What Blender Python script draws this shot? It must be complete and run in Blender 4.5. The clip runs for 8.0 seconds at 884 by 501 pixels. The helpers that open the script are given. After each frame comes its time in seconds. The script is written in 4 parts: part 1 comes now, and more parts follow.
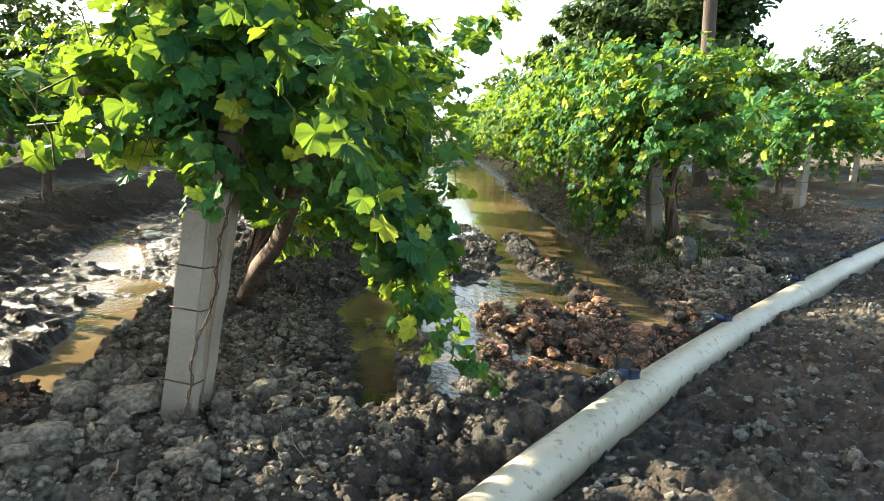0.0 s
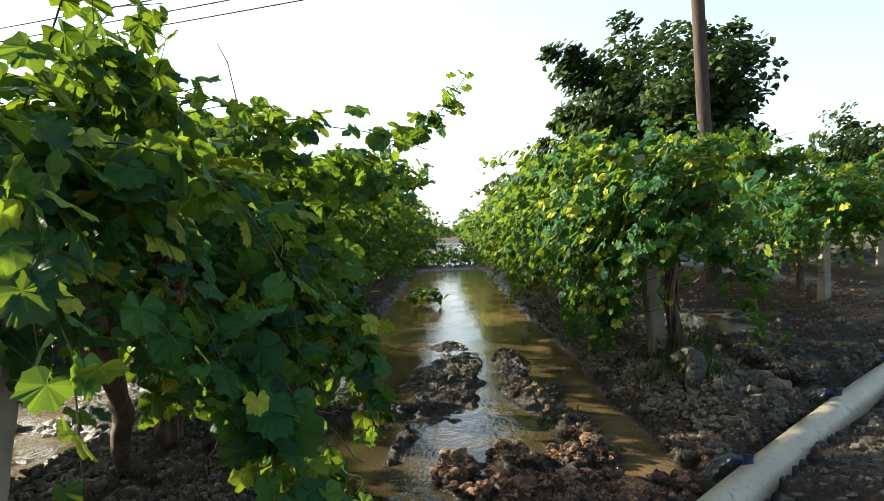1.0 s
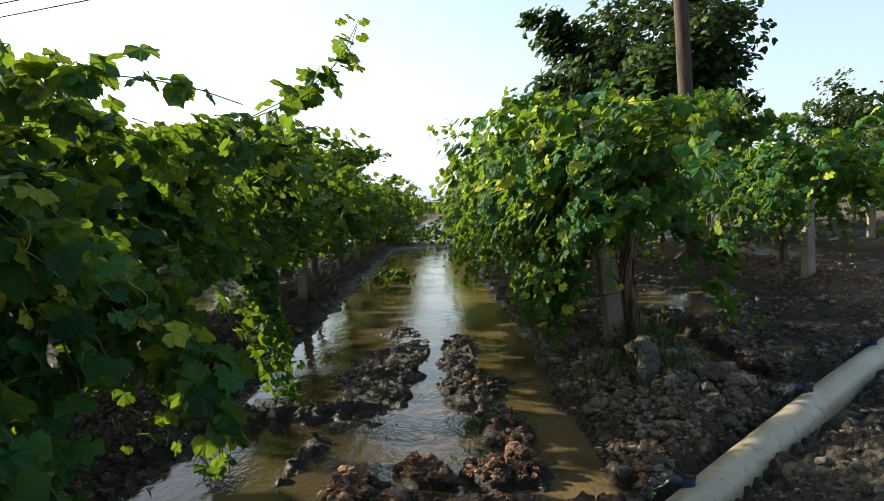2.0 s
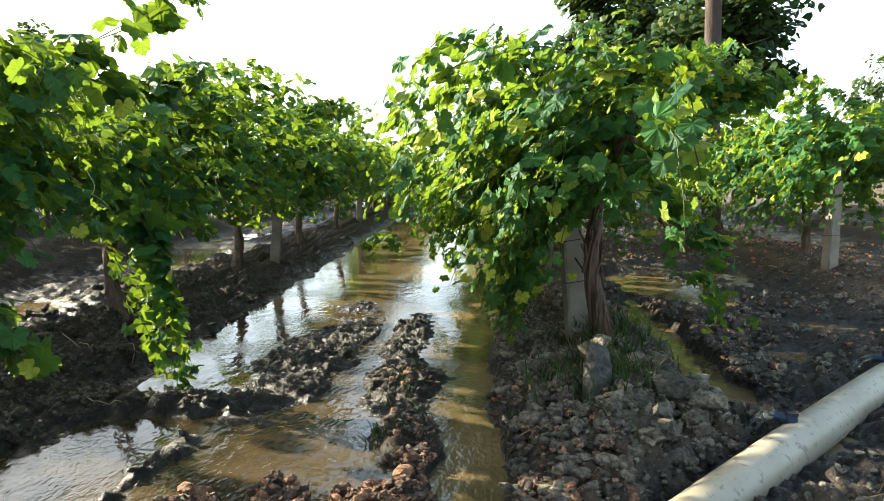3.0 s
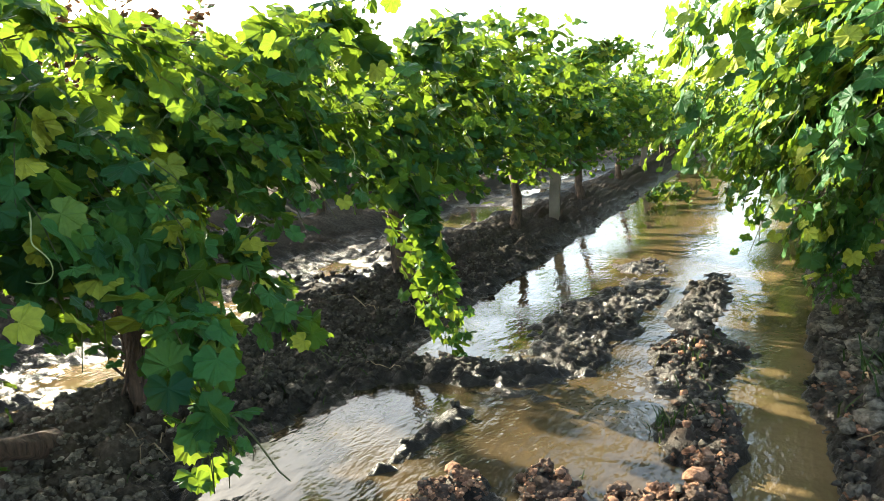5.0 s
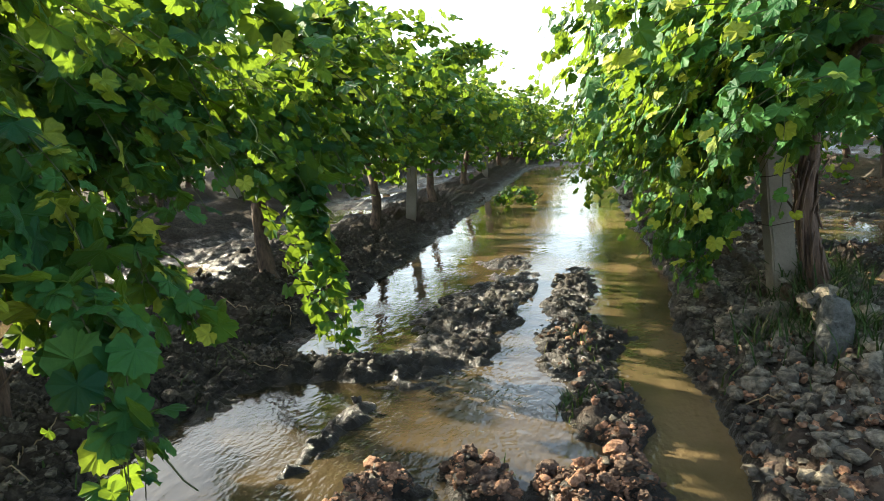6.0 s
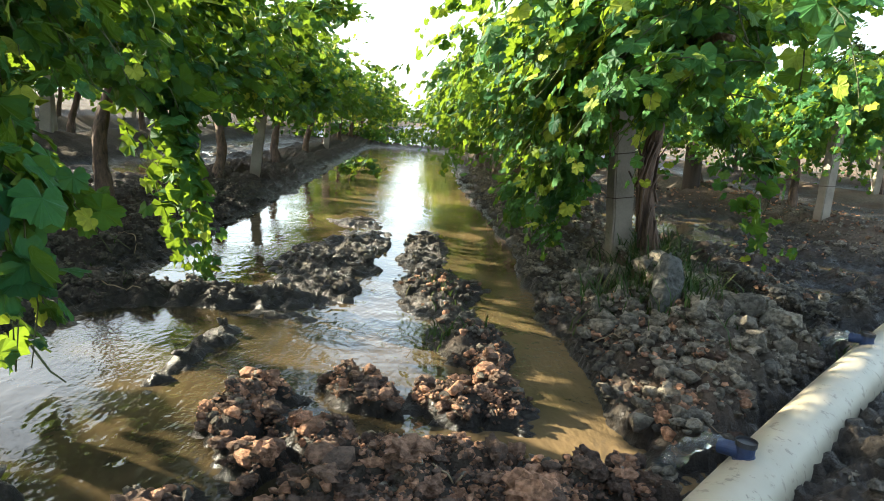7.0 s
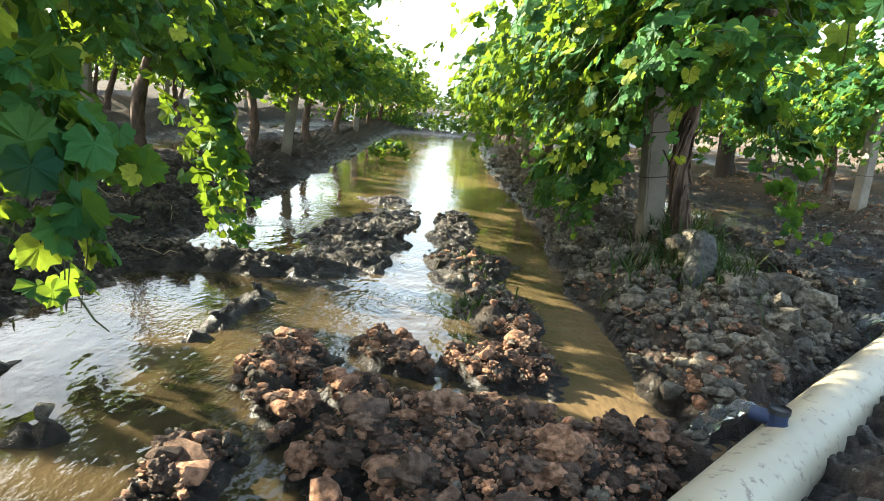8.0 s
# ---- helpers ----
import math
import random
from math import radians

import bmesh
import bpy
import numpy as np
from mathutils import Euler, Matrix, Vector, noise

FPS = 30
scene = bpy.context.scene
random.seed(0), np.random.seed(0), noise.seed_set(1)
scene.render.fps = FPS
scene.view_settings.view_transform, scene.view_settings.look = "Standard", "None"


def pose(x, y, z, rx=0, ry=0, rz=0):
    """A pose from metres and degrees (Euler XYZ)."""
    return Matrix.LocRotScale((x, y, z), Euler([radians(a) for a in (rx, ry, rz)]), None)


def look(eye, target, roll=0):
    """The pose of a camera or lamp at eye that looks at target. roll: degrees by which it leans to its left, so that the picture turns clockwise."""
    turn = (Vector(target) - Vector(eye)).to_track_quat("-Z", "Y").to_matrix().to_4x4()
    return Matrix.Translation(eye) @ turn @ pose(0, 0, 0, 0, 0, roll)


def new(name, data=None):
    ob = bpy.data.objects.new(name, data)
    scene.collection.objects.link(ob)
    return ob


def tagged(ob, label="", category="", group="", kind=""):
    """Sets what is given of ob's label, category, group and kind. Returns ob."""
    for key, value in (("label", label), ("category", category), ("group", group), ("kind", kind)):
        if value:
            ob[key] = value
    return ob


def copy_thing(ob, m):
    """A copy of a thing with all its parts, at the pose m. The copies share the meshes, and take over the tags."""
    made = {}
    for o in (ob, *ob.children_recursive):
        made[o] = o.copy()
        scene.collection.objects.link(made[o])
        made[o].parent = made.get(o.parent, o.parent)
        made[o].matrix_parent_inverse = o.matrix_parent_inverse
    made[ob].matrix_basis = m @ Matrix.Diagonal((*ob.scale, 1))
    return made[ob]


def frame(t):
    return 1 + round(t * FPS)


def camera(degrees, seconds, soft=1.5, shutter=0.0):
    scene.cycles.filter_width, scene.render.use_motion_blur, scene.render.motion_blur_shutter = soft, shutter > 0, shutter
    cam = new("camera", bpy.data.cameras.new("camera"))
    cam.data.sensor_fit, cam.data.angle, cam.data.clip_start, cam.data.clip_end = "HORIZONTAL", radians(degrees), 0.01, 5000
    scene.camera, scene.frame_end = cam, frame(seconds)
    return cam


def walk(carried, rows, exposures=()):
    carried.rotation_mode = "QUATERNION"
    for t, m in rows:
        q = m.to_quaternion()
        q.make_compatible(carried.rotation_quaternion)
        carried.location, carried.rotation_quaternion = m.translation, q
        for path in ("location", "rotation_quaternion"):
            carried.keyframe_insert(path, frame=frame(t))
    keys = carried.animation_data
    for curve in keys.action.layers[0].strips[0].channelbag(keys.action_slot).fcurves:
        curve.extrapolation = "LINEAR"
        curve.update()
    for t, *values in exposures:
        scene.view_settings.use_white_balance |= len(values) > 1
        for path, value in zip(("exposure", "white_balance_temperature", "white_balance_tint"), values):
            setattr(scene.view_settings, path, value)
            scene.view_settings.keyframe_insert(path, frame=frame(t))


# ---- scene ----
cam = camera(64.9, 8.0, soft=0.4)
PATH = [
    (0, (0.010, -0.146, 1.281), (0.054, 1.819, 0.912), 1.2),
    (0.5, (0.209, 0.285, 1.303), (0.289, 2.280, 1.175), -1.2),
    (1, (0.468, 0.622, 1.288), (0.451, 2.621, 1.225), -2.5),
    (1.5, (0.715, 0.892, 1.267), (0.602, 2.888, 1.207), -0.1),
    (2, (0.944, 1.224, 1.271), (0.930, 3.219, 1.138), -3.3),
    (2.2, (1.043, 1.373, 1.226), (1.094, 3.366, 1.060), -3.6),
    (3.3, (1.658, 2.154, 1.256), (1.514, 4.135, 1.021), 0.2),
    (3.5, (1.728, 2.258, 1.268), (1.598, 4.246, 1.089), -0.4),
    (4, (1.867, 2.471, 1.259), (1.436, 4.417, 1.090), -3.4),
    (4.5, (1.750, 2.515, 1.227), (0.840, 4.276, 0.965), -6.5),
    (5, (1.493, 2.349, 1.233), (0.603, 4.111, 0.907), -5.5),
    (5.2, (1.411, 2.351, 1.241), (0.703, 4.174, 0.822), -3.4),
    (6.3, (1.106, 2.305, 1.086), (0.729, 4.242, 0.762), -2.6),
    (6.5, (1.058, 2.288, 1.044), (0.745, 4.222, 0.639), 0.1),
    (7, (0.938, 2.190, 0.938), (1.011, 4.154, 0.565), 4.3),
    (7.5, (0.884, 2.148, 0.849), (1.045, 4.105, 0.469), 6.4),
    (8, (0.914, 2.158, 0.863), (0.918, 4.115, 0.453), 5.3),
]
EXPOSURES = [(0, 1.93, 6500, 4), (0.5, 1.78, 6500, 4), (1, 0.88, 6500, 4), (1.5, 0.40, 6500, 4), (2, 0.48, 6500, 4), (2.2, 0.67, 6500, 4), (3.3, 1.68, 6500, 4), (3.5, 1.66, 6500, 4), (4, 1.34, 6500, 4), (4.5, 1.24, 6500, 4), (5, 1.97, 6500, 4), (6.5, 1.54, 6500, 4), (7, 1.83, 6500, 4), (8, 2.07, 6500, 4)]
walk(cam, [(t, look(eye, target, roll)) for t, eye, target, roll in PATH], EXPOSURES)

# ---- exposure of the walk is in the call above; light ----
HAZE = 4.6
SUN_AZ, SUN_EL = 67.0, 22.5          # degrees to the left of the rows, degrees up
to_sun = Vector((-math.sin(radians(SUN_AZ)) * math.cos(radians(SUN_EL)),
                 math.cos(radians(SUN_AZ)) * math.cos(radians(SUN_EL)), math.sin(radians(SUN_EL))))
world = bpy.data.worlds.new("sky")
scene.world = world
world.use_nodes = True
wt = world.node_tree
sky = wt.nodes.new("ShaderNodeTexSky")
sky.sky_type, sky.sun_disc = "NISHITA", False
sky.sun_elevation, sky.sun_rotation = radians(SUN_EL), radians(-SUN_AZ)
sky.air_density, sky.dust_density, sky.ozone_density = 1.0, 3.6, 1.0
# morning haze: whiter low down and towards the sun
way = wt.nodes.new("ShaderNodeTexCoord").outputs["Generated"]
def world_math(kind, a, b=0.0):
    n = wt.nodes.new("ShaderNodeMath")
    n.operation, n.use_clamp = kind, kind in ("MULTIPLY_ADD", "SUBTRACT")
    for k, q in enumerate((a, b)):
        if isinstance(q, (int, float)):
            n.inputs[k].default_value = q
        else:
            wt.links.new(q, n.inputs[k])
    return n.outputs[0]
split = wt.nodes.new("ShaderNodeSeparateXYZ")
wt.links.new(way, split.inputs[0])
facing = wt.nodes.new("ShaderNodeVectorMath")
facing.operation = "DOT_PRODUCT"
wt.links.new(way, facing.inputs[0])
facing.inputs[1].default_value = to_sun
level = world_math("SUBTRACT", 1.0, world_math("ABSOLUTE", split.outputs[2]))
low = world_math("POWER", level, 3.0)
sunward = world_math("POWER", world_math("ADD", world_math("MULTIPLY", facing.outputs["Value"], 0.5), 0.5), 3.0)
haze = world_math("ADD", world_math("MULTIPLY", low, world_math("MULTIPLY", sunward, HAZE)), world_math("MULTIPLY", level, 3.2))
veil = wt.nodes.new("ShaderNodeMix")
veil.data_type, veil.blend_type = "RGBA", "ADD"
veil.inputs["Factor"].default_value = 1.0
wt.links.new(sky.outputs[0], veil.inputs["A"])
tone = wt.nodes.new("ShaderNodeMix")
tone.data_type, tone.blend_type = "RGBA", "MULTIPLY"
tone.inputs["Factor"].default_value = 1.0
tone.inputs["A"].default_value = (0.80, 0.95, 1.13, 1)
wt.links.new(haze, tone.inputs["B"])
wt.links.new(tone.outputs["Result"], veil.inputs["B"])
wt.links.new(veil.outputs["Result"], wt.nodes["Background"].inputs[0])
wt.nodes["Background"].inputs[1].default_value = 0.125
sun = new("sun", bpy.data.lights.new("sun", "SUN"))
sun.data.energy, sun.data.angle, sun.data.color = 8.0, radians(0.6), (1.0, 0.89, 0.71)
sun.matrix_world = look(to_sun * 40, (0, 0, 0))


# ---- small helpers ----


def mesh_from(name, verts, faces, smooth=True):
    """A mesh from arrays; faces: one integer array per polygon size."""
    me = bpy.data.meshes.new(name)
    verts = np.asarray(verts, dtype=np.float32)
    if not isinstance(faces, list):
        faces = [faces]
    faces = [np.asarray(f, dtype=np.int32) for f in faces if len(f)]
    me.vertices.add(len(verts))
    me.vertices.foreach_set("co", verts.ravel())
    loops = np.concatenate([f.ravel() for f in faces])
    sizes = np.concatenate([np.full(len(f), f.shape[1], dtype=np.int32) for f in faces])
    me.loops.add(len(loops))
    me.loops.foreach_set("vertex_index", loops)
    me.polygons.add(len(sizes))
    me.polygons.foreach_set("loop_start", np.concatenate([[0], np.cumsum(sizes)[:-1]]).astype(np.int32))
    me.polygons.foreach_set("use_smooth", np.full(len(sizes), smooth))
    me.update(calc_edges=True)
    return me


def thing(name, mesh, material, parent=None, label="", category="", group="", kind=""):
    ob = new(name, mesh)
    if material and not mesh.materials:
        mesh.materials.append(material)
    if parent:
        ob.parent = parent
    return tagged(ob, label, category, group, kind)


def part(name, bm, material, parent, label="", round_off=True):
    """Links a bmesh as one mesh object under a thing or a part."""
    me = bpy.data.meshes.new(name)
    bm.to_mesh(me)
    bm.free()
    for p in me.polygons:
        p.use_smooth = round_off
    return thing(name, me, material, parent, label)


def tube(path, radii, sides=8, caps=True):
    """Vertices and faces of a tube along a path."""
    path = np.asarray(path, float)
    n = len(path)
    radii = np.broadcast_to(np.asarray(radii, float), (n,)) if np.ndim(radii) < 2 else np.asarray(radii, float)
    tang = np.gradient(path, axis=0)
    tang /= np.linalg.norm(tang, axis=1)[:, None] + 1e-9
    ref = np.array([0.0, 0.0, 1.0]) if abs(tang[:, 2]).mean() < 0.8 else np.array([1.0, 0.0, 0.0])
    a = np.cross(tang, ref)
    a /= np.linalg.norm(a, axis=1)[:, None] + 1e-9
    b = np.cross(tang, a)
    ang = np.arange(sides) * 2 * np.pi / sides
    r = radii[:, None] if radii.ndim == 1 else radii
    v = path[:, None] + (a[:, None] * np.cos(ang)[None, :, None] + b[:, None] * np.sin(ang)[None, :, None]) * r[:, :, None]
    v = v.reshape(-1, 3)
    i = np.arange(n - 1)[:, None] * sides
    j = np.arange(sides)[None]
    q = np.stack([i + j, i + (j + 1) % sides, i + sides + (j + 1) % sides, i + sides + j], -1).reshape(-1, 4)
    faces = [q]
    if caps:
        v = np.vstack([v, path[:1], path[-1:]])
        c0, c1 = n * sides, n * sides + 1
        k = np.arange(sides)
        faces.append(np.vstack([np.stack([(k + 1) % sides, k, np.full(sides, c0)], -1),
                                np.stack([(n - 1) * sides + k, (n - 1) * sides + (k + 1) % sides, np.full(sides, c1)], -1)]))
    return v, faces


def tubes_mesh(name, list_of, sides=5):
    """One mesh of several tubes: (path, radii) pairs."""
    vs, q, t, off = [], [], [], 0
    for path, radii in list_of:
        v, f = tube(path, radii, sides)
        vs.append(v)
        q.append(f[0] + off)
        t.append(f[1] + off)
        off += len(v)
    return mesh_from(name, np.vstack(vs), [np.vstack(q), np.vstack(t)])


def hash2(ix, iy, seed):
    h = (ix.astype(np.int64) * 374761393 + iy.astype(np.int64) * 668265263 + seed * 1274126177) & 0xFFFFFFFF
    h = ((h ^ (h >> 13)) * 1274126177) & 0xFFFFFFFF
    h = ((h ^ (h >> 16)) * 2246822519) & 0xFFFFFFFF
    return ((h ^ (h >> 15)) & 0xFFFFFF) / float(0xFFFFFF)


def value_noise(x, y, seed):
    ix, iy = np.floor(x), np.floor(y)
    fx, fy = x - ix, y - iy
    fx, fy = fx * fx * (3 - 2 * fx), fy * fy * (3 - 2 * fy)
    a, b = hash2(ix, iy, seed), hash2(ix + 1, iy, seed)
    c, d = hash2(ix, iy + 1, seed), hash2(ix + 1, iy + 1, seed)
    return (a + (b - a) * fx) * (1 - fy) + (c + (d - c) * fx) * fy - 0.5


def fbm(x, y, seed, octaves=3):
    out, amp = 0.0, 1.0
    for k in range(octaves):
        out = out + amp * value_noise(x * 2 ** k, y * 2 ** k, seed + k)
        amp *= 0.5
    return out


def lumps(x, y, seed):
    """Rounded lumps in a jittered unit grid: 0 between them, up to 1 on top."""
    ix, iy = np.floor(x), np.floor(y)
    best = np.zeros_like(x)
    for dx in (-1, 0, 1):
        for dy in (-1, 0, 1):
            cx, cy = ix + dx, iy + dy
            px, py = cx + 0.15 + 0.7 * hash2(cx, cy, seed), cy + 0.15 + 0.7 * hash2(cx, cy, seed + 1)
            r = 0.3 + 0.4 * hash2(cx, cy, seed + 2)
            d2 = (x - px) ** 2 + (y - py) ** 2
            best = np.maximum(best, np.sqrt(np.maximum(0, r * r - d2)))
    return best / 0.7


def smooth(a, b, x):
    t = np.clip((x - a) / (b - a), 0, 1)
    return t * t * (3 - 2 * t)


# ---- the lie of the land: water stands at z = 0 ----
ROW0, PITCH = -1.13, 3.21                 # first vine row and the distance between rows


def pipe_y(x):
    """The pipe's line on the plan: a slow bend, straight beyond its ends."""
    x = np.asarray(x, float)
    q = np.clip(x, -0.3, 6.5) - 1.5
    y = 3.440 + 1.150 * q - 0.052 * q ** 2 + 0.0060 * q ** 3
    return y + (x - 1.5 - q) * (1.150 - 0.104 * q + 0.0180 * q ** 2)


ISLANDS = (                               # mud in the middle furrow: x, y, half widths, turn, height
    (1.06, 3.68, 0.54, 0.29, 26, 0.100), (0.42, 4.24, 0.17, 0.22, 25, 0.075), (0.52, 4.02, 0.15, 0.09, 35, 0.05), (0.79, 4.37, 0.21, 0.12, 48, 0.075),
    (1.17, 4.36, 0.21, 0.16, 20, 0.065), (1.19, 5.00, 0.19, 0.60, -10, 0.06), (1.04, 5.90, 0.23, 0.70, -6, 0.055),
    (0.98, 7.00, 0.21, 0.95, 2, 0.045), (0.45, 6.65, 0.40, 1.20, 4, 0.045), (0.52, 5.80, 0.26, 0.26, 0, 0.045),
    (-0.02, 5.46, 0.50, 0.17, -6, 0.07), (0.12, 4.66, 0.08, 0.42, 8, 0.003), (0.40, 3.55, 0.15, 0.19, 0, 0.045),
    (0.10, 2.62, 0.50, 0.26, 10, 0.06), (-0.30, 2.30, 0.38, 0.36, 30, 0.08), (-0.06, 3.18, 0.08, 0.36, 0, 0.025), (0.55, 3.02, 0.42, 0.28, 45, 0.07), (0.40, 8.10, 0.32, 0.40, 0, 0.012),
    (-0.26, 4.03, 0.10, 0.08, 0, 0.035), (-0.04, 4.50, 0.09, 0.05, 20, 0.02), (-0.12, 4.28, 0.05, 0.03, 0, 0.01), (-0.05, 3.70, 0.08, 0.05, 0, 0.01),
    (0.34, 5.25, 0.22, 0.10, 0, 0.008), (-1.70, 2.52, 0.13, 0.11, 0, 0.06), (0.60, 22.6, 3.00, 0.55, 0, 0.16),
)
CHANNELS = (                              # where the water has cut through the mud
    (1.50, 6.9, 0.11, 2.2, 2, 0.08), (1.50, 4.72, 0.085, 0.86, -2, 0.08), (0.76, 6.6, 0.035, 1.10, 2, 0.08), (1.12, 4.09, 0.42, 0.060, 12, 0.12), (1.61, 3.93, 0.075, 0.27, -12, 0.12), (0.60, 3.62, 0.045, 0.24, 24, 0.09),
    (1.00, 4.60, 0.14, 0.085, -15, 0.09), (-0.24, 3.75, 0.085, 0.95, 0, 0.10), (0.22, 3.85, 0.10, 0.55, 8, 0.05), (-0.16, 4.62, 0.22, 0.50, 4, 0.05),
    (2.80, 6.75, 0.19, 1.75, 0, 0.14), (3.42, 5.98, 0.28, 0.15, 20, 0.065), (2.95, 9.50, 0.22, 0.60, 0, 0.05),
    (-1.86, 3.60, 0.20, 0.95, -7, 0.14), (-1.48, 2.67, 0.11, 0.10, 0, 0.21), (-2.9, 6.3, 0.20, 0.9, -30, 0.06),
)


def land(x, y, fine=True):
    """Height of the ground."""
    x, y = np.asarray(x, float), np.asarray(y, float)
    wx, wy = x + 0.10 * fbm(x * 3, y * 3, 11), y + 0.10 * fbm(x * 3, y * 3, 21)
    v = (y - pipe_y(x)) * 0.65
    k = np.round((wx - ROW0) / PITCH)
    d = wx - ROW0 - k * PITCH
    field = smooth(0.10, 0.75, v)
    tall = np.where(k < 0, 0.30, 0.185)
    wide = np.where(k < 0, 0.62, np.where(k >= 1, np.where(d < 0, 0.46, 0.75), np.where(d > 0, 0.50 + 0.22 * smooth(4.1, 3.2, y), 0.62)))
    ridge = tall * np.exp(-(d / wide) ** 2)
    cell = np.floor((wx - ROW0) / PITCH)
    bed = np.where(cell == 0, -0.055, np.where(cell > 0, -0.004 + 0.05 * smooth(9, 13, y), -0.012))
    rough = np.where(cell == 0, 0.25, 1.0)
    h = bed + ridge
    h = h + rough * (0.09 * fbm(x * 1.1, y * 0.8, 31) + 0.05 * fbm(x * 4, y * 3.2, 41)) * (1 - 0.5 * np.exp(-(d / 0.4) ** 2))
    isl = np.zeros_like(x)
    for cx, cy, rx, ry, turn, hi in ISLANDS:
        c, s = math.cos(radians(turn)), math.sin(radians(turn))
        u, w = ((wx - cx) * c - (wy - cy) * s) / 1.08, ((wx - cx) * s + (wy - cy) * c) / 1.08
        isl = np.maximum(isl, (0.048 + 0.55 * hi) * np.exp(-((u / rx) ** 2 + (w / ry) ** 2) ** 1.5 * 0.75))
    dig = np.zeros_like(x)
    for cx, cy, rx, ry, turn, deep in CHANNELS:
        c, s = math.cos(radians(turn)), math.sin(radians(turn))
        u, w = (wx - cx) * c - (wy - cy) * s, (wx - cx) * s + (wy - cy) * c
        dig = np.maximum(dig, deep * np.exp(-((u / rx) ** 4 + (w / ry) ** 4)))
    h = h + isl * (1 - np.clip(dig / 0.08, 0, 1)) - dig
    # the foot of the near rows runs out towards the pipe
    head = 0.018 + 0.06 * smooth(-0.12, -0.55, v) + 0.05 * fbm(x * 1.3, y * 1.3, 51)
    bank = -0.01 + 0.05 * np.exp(-((v - 0.30) / 0.16) ** 2) + 0.07 * fbm(x * 5, y * 5, 61)
    near = smooth(0.10, 0.60, v)
    toe = np.where(np.abs(d) < 0.9, 0.13 * np.exp(-(d / 0.7) ** 2) * (1 - field) * smooth(0.08, 0.70, v), 0)
    side = smooth(-0.06, 0.06, v)
    h = h * near + (1 - near) * (side * (bank + toe) + (1 - side) * head)
    h = h - 0.03 * np.exp(-(v / 0.12) ** 2)
    if fine:
        # trodden flat on the open headland
        wet, dry = smooth(-0.045, 0.02, h) * (1 - 0.85 * np.maximum(smooth(0.7, -0.9, y), smooth(4.5, 7.0, x))), smooth(0.0, 0.07, h)
        h = h + wet * ((0.022 + 0.034 * dry) * lumps(x * 7.5, y * 7.5, 71) + 0.040 * lumps(x * 15, y * 15, 81) + 0.026 * lumps(x * 27, y * 27, 85)) - 0.016 * wet + 0.010 * fbm(x * 22, y * 22, 95, 2)
    far = smooth(45, 75, np.hypot(x, y))
    return h * (1 - far) + 0.15 * far


# ---- materials ----
def material(name):
    m = bpy.data.materials.new(name)
    m.use_nodes = True
    return m, m.node_tree, m.node_tree.nodes["Principled BSDF"]


def node(nt, kind, **values):
    n = nt.nodes.new(kind)
    for key, value in values.items():
        n.inputs[key.replace("_", " ")].default_value = value
    return n


def ramp(nt, fac, *stops):
    r = nt.nodes.new("ShaderNodeValToRGB")
    while len(r.color_ramp.elements) < len(stops):
        r.color_ramp.elements.new(0.5)
    for e, (pos, col) in zip(r.color_ramp.elements, stops):
        e.position, e.color = pos, (*col, 1)
    nt.links.new(fac, r.inputs[0])
    return r.outputs[0]


def mix(nt, fac, a, b, mode="MIX"):
    m = nt.nodes.new("ShaderNodeMix")
    m.data_type, m.blend_type = "RGBA", mode
    for sock, val in ((m.inputs[0], fac), (m.inputs[6], a), (m.inputs[7], b)):
        if isinstance(val, (int, float)):
            sock.default_value = val
        elif isinstance(val, tuple):
            sock.default_value = (*val, 1)
        else:
            nt.links.new(val, sock)
    return m.outputs[2]


def place(nt):
    return nt.nodes.new("ShaderNodeNewGeometry").outputs["Position"]


def noise_of(nt, scale, detail=4.0, vector=None, rough=0.55):
    n = node(nt, "ShaderNodeTexNoise", Scale=scale, Detail=detail, Roughness=rough)
    nt.links.new(vector or place(nt), n.inputs["Vector"])
    return n.outputs["Fac"]


def bump(nt, bsdf, height, strength, distance=0.01):
    b = node(nt, "ShaderNodeBump", Strength=strength, Distance=distance)
    nt.links.new(height, b.inputs["Height"])
    nt.links.new(b.outputs[0], bsdf.inputs["Normal"])


def between(nt, value, lo, hi, a=0.0, b=1.0):
    n = nt.nodes.new("ShaderNodeMapRange")
    n.inputs[1].default_value, n.inputs[2].default_value = lo, hi
    n.inputs[3].default_value, n.inputs[4].default_value = a, b
    nt.links.new(value, n.inputs[0])
    return n.outputs[0]


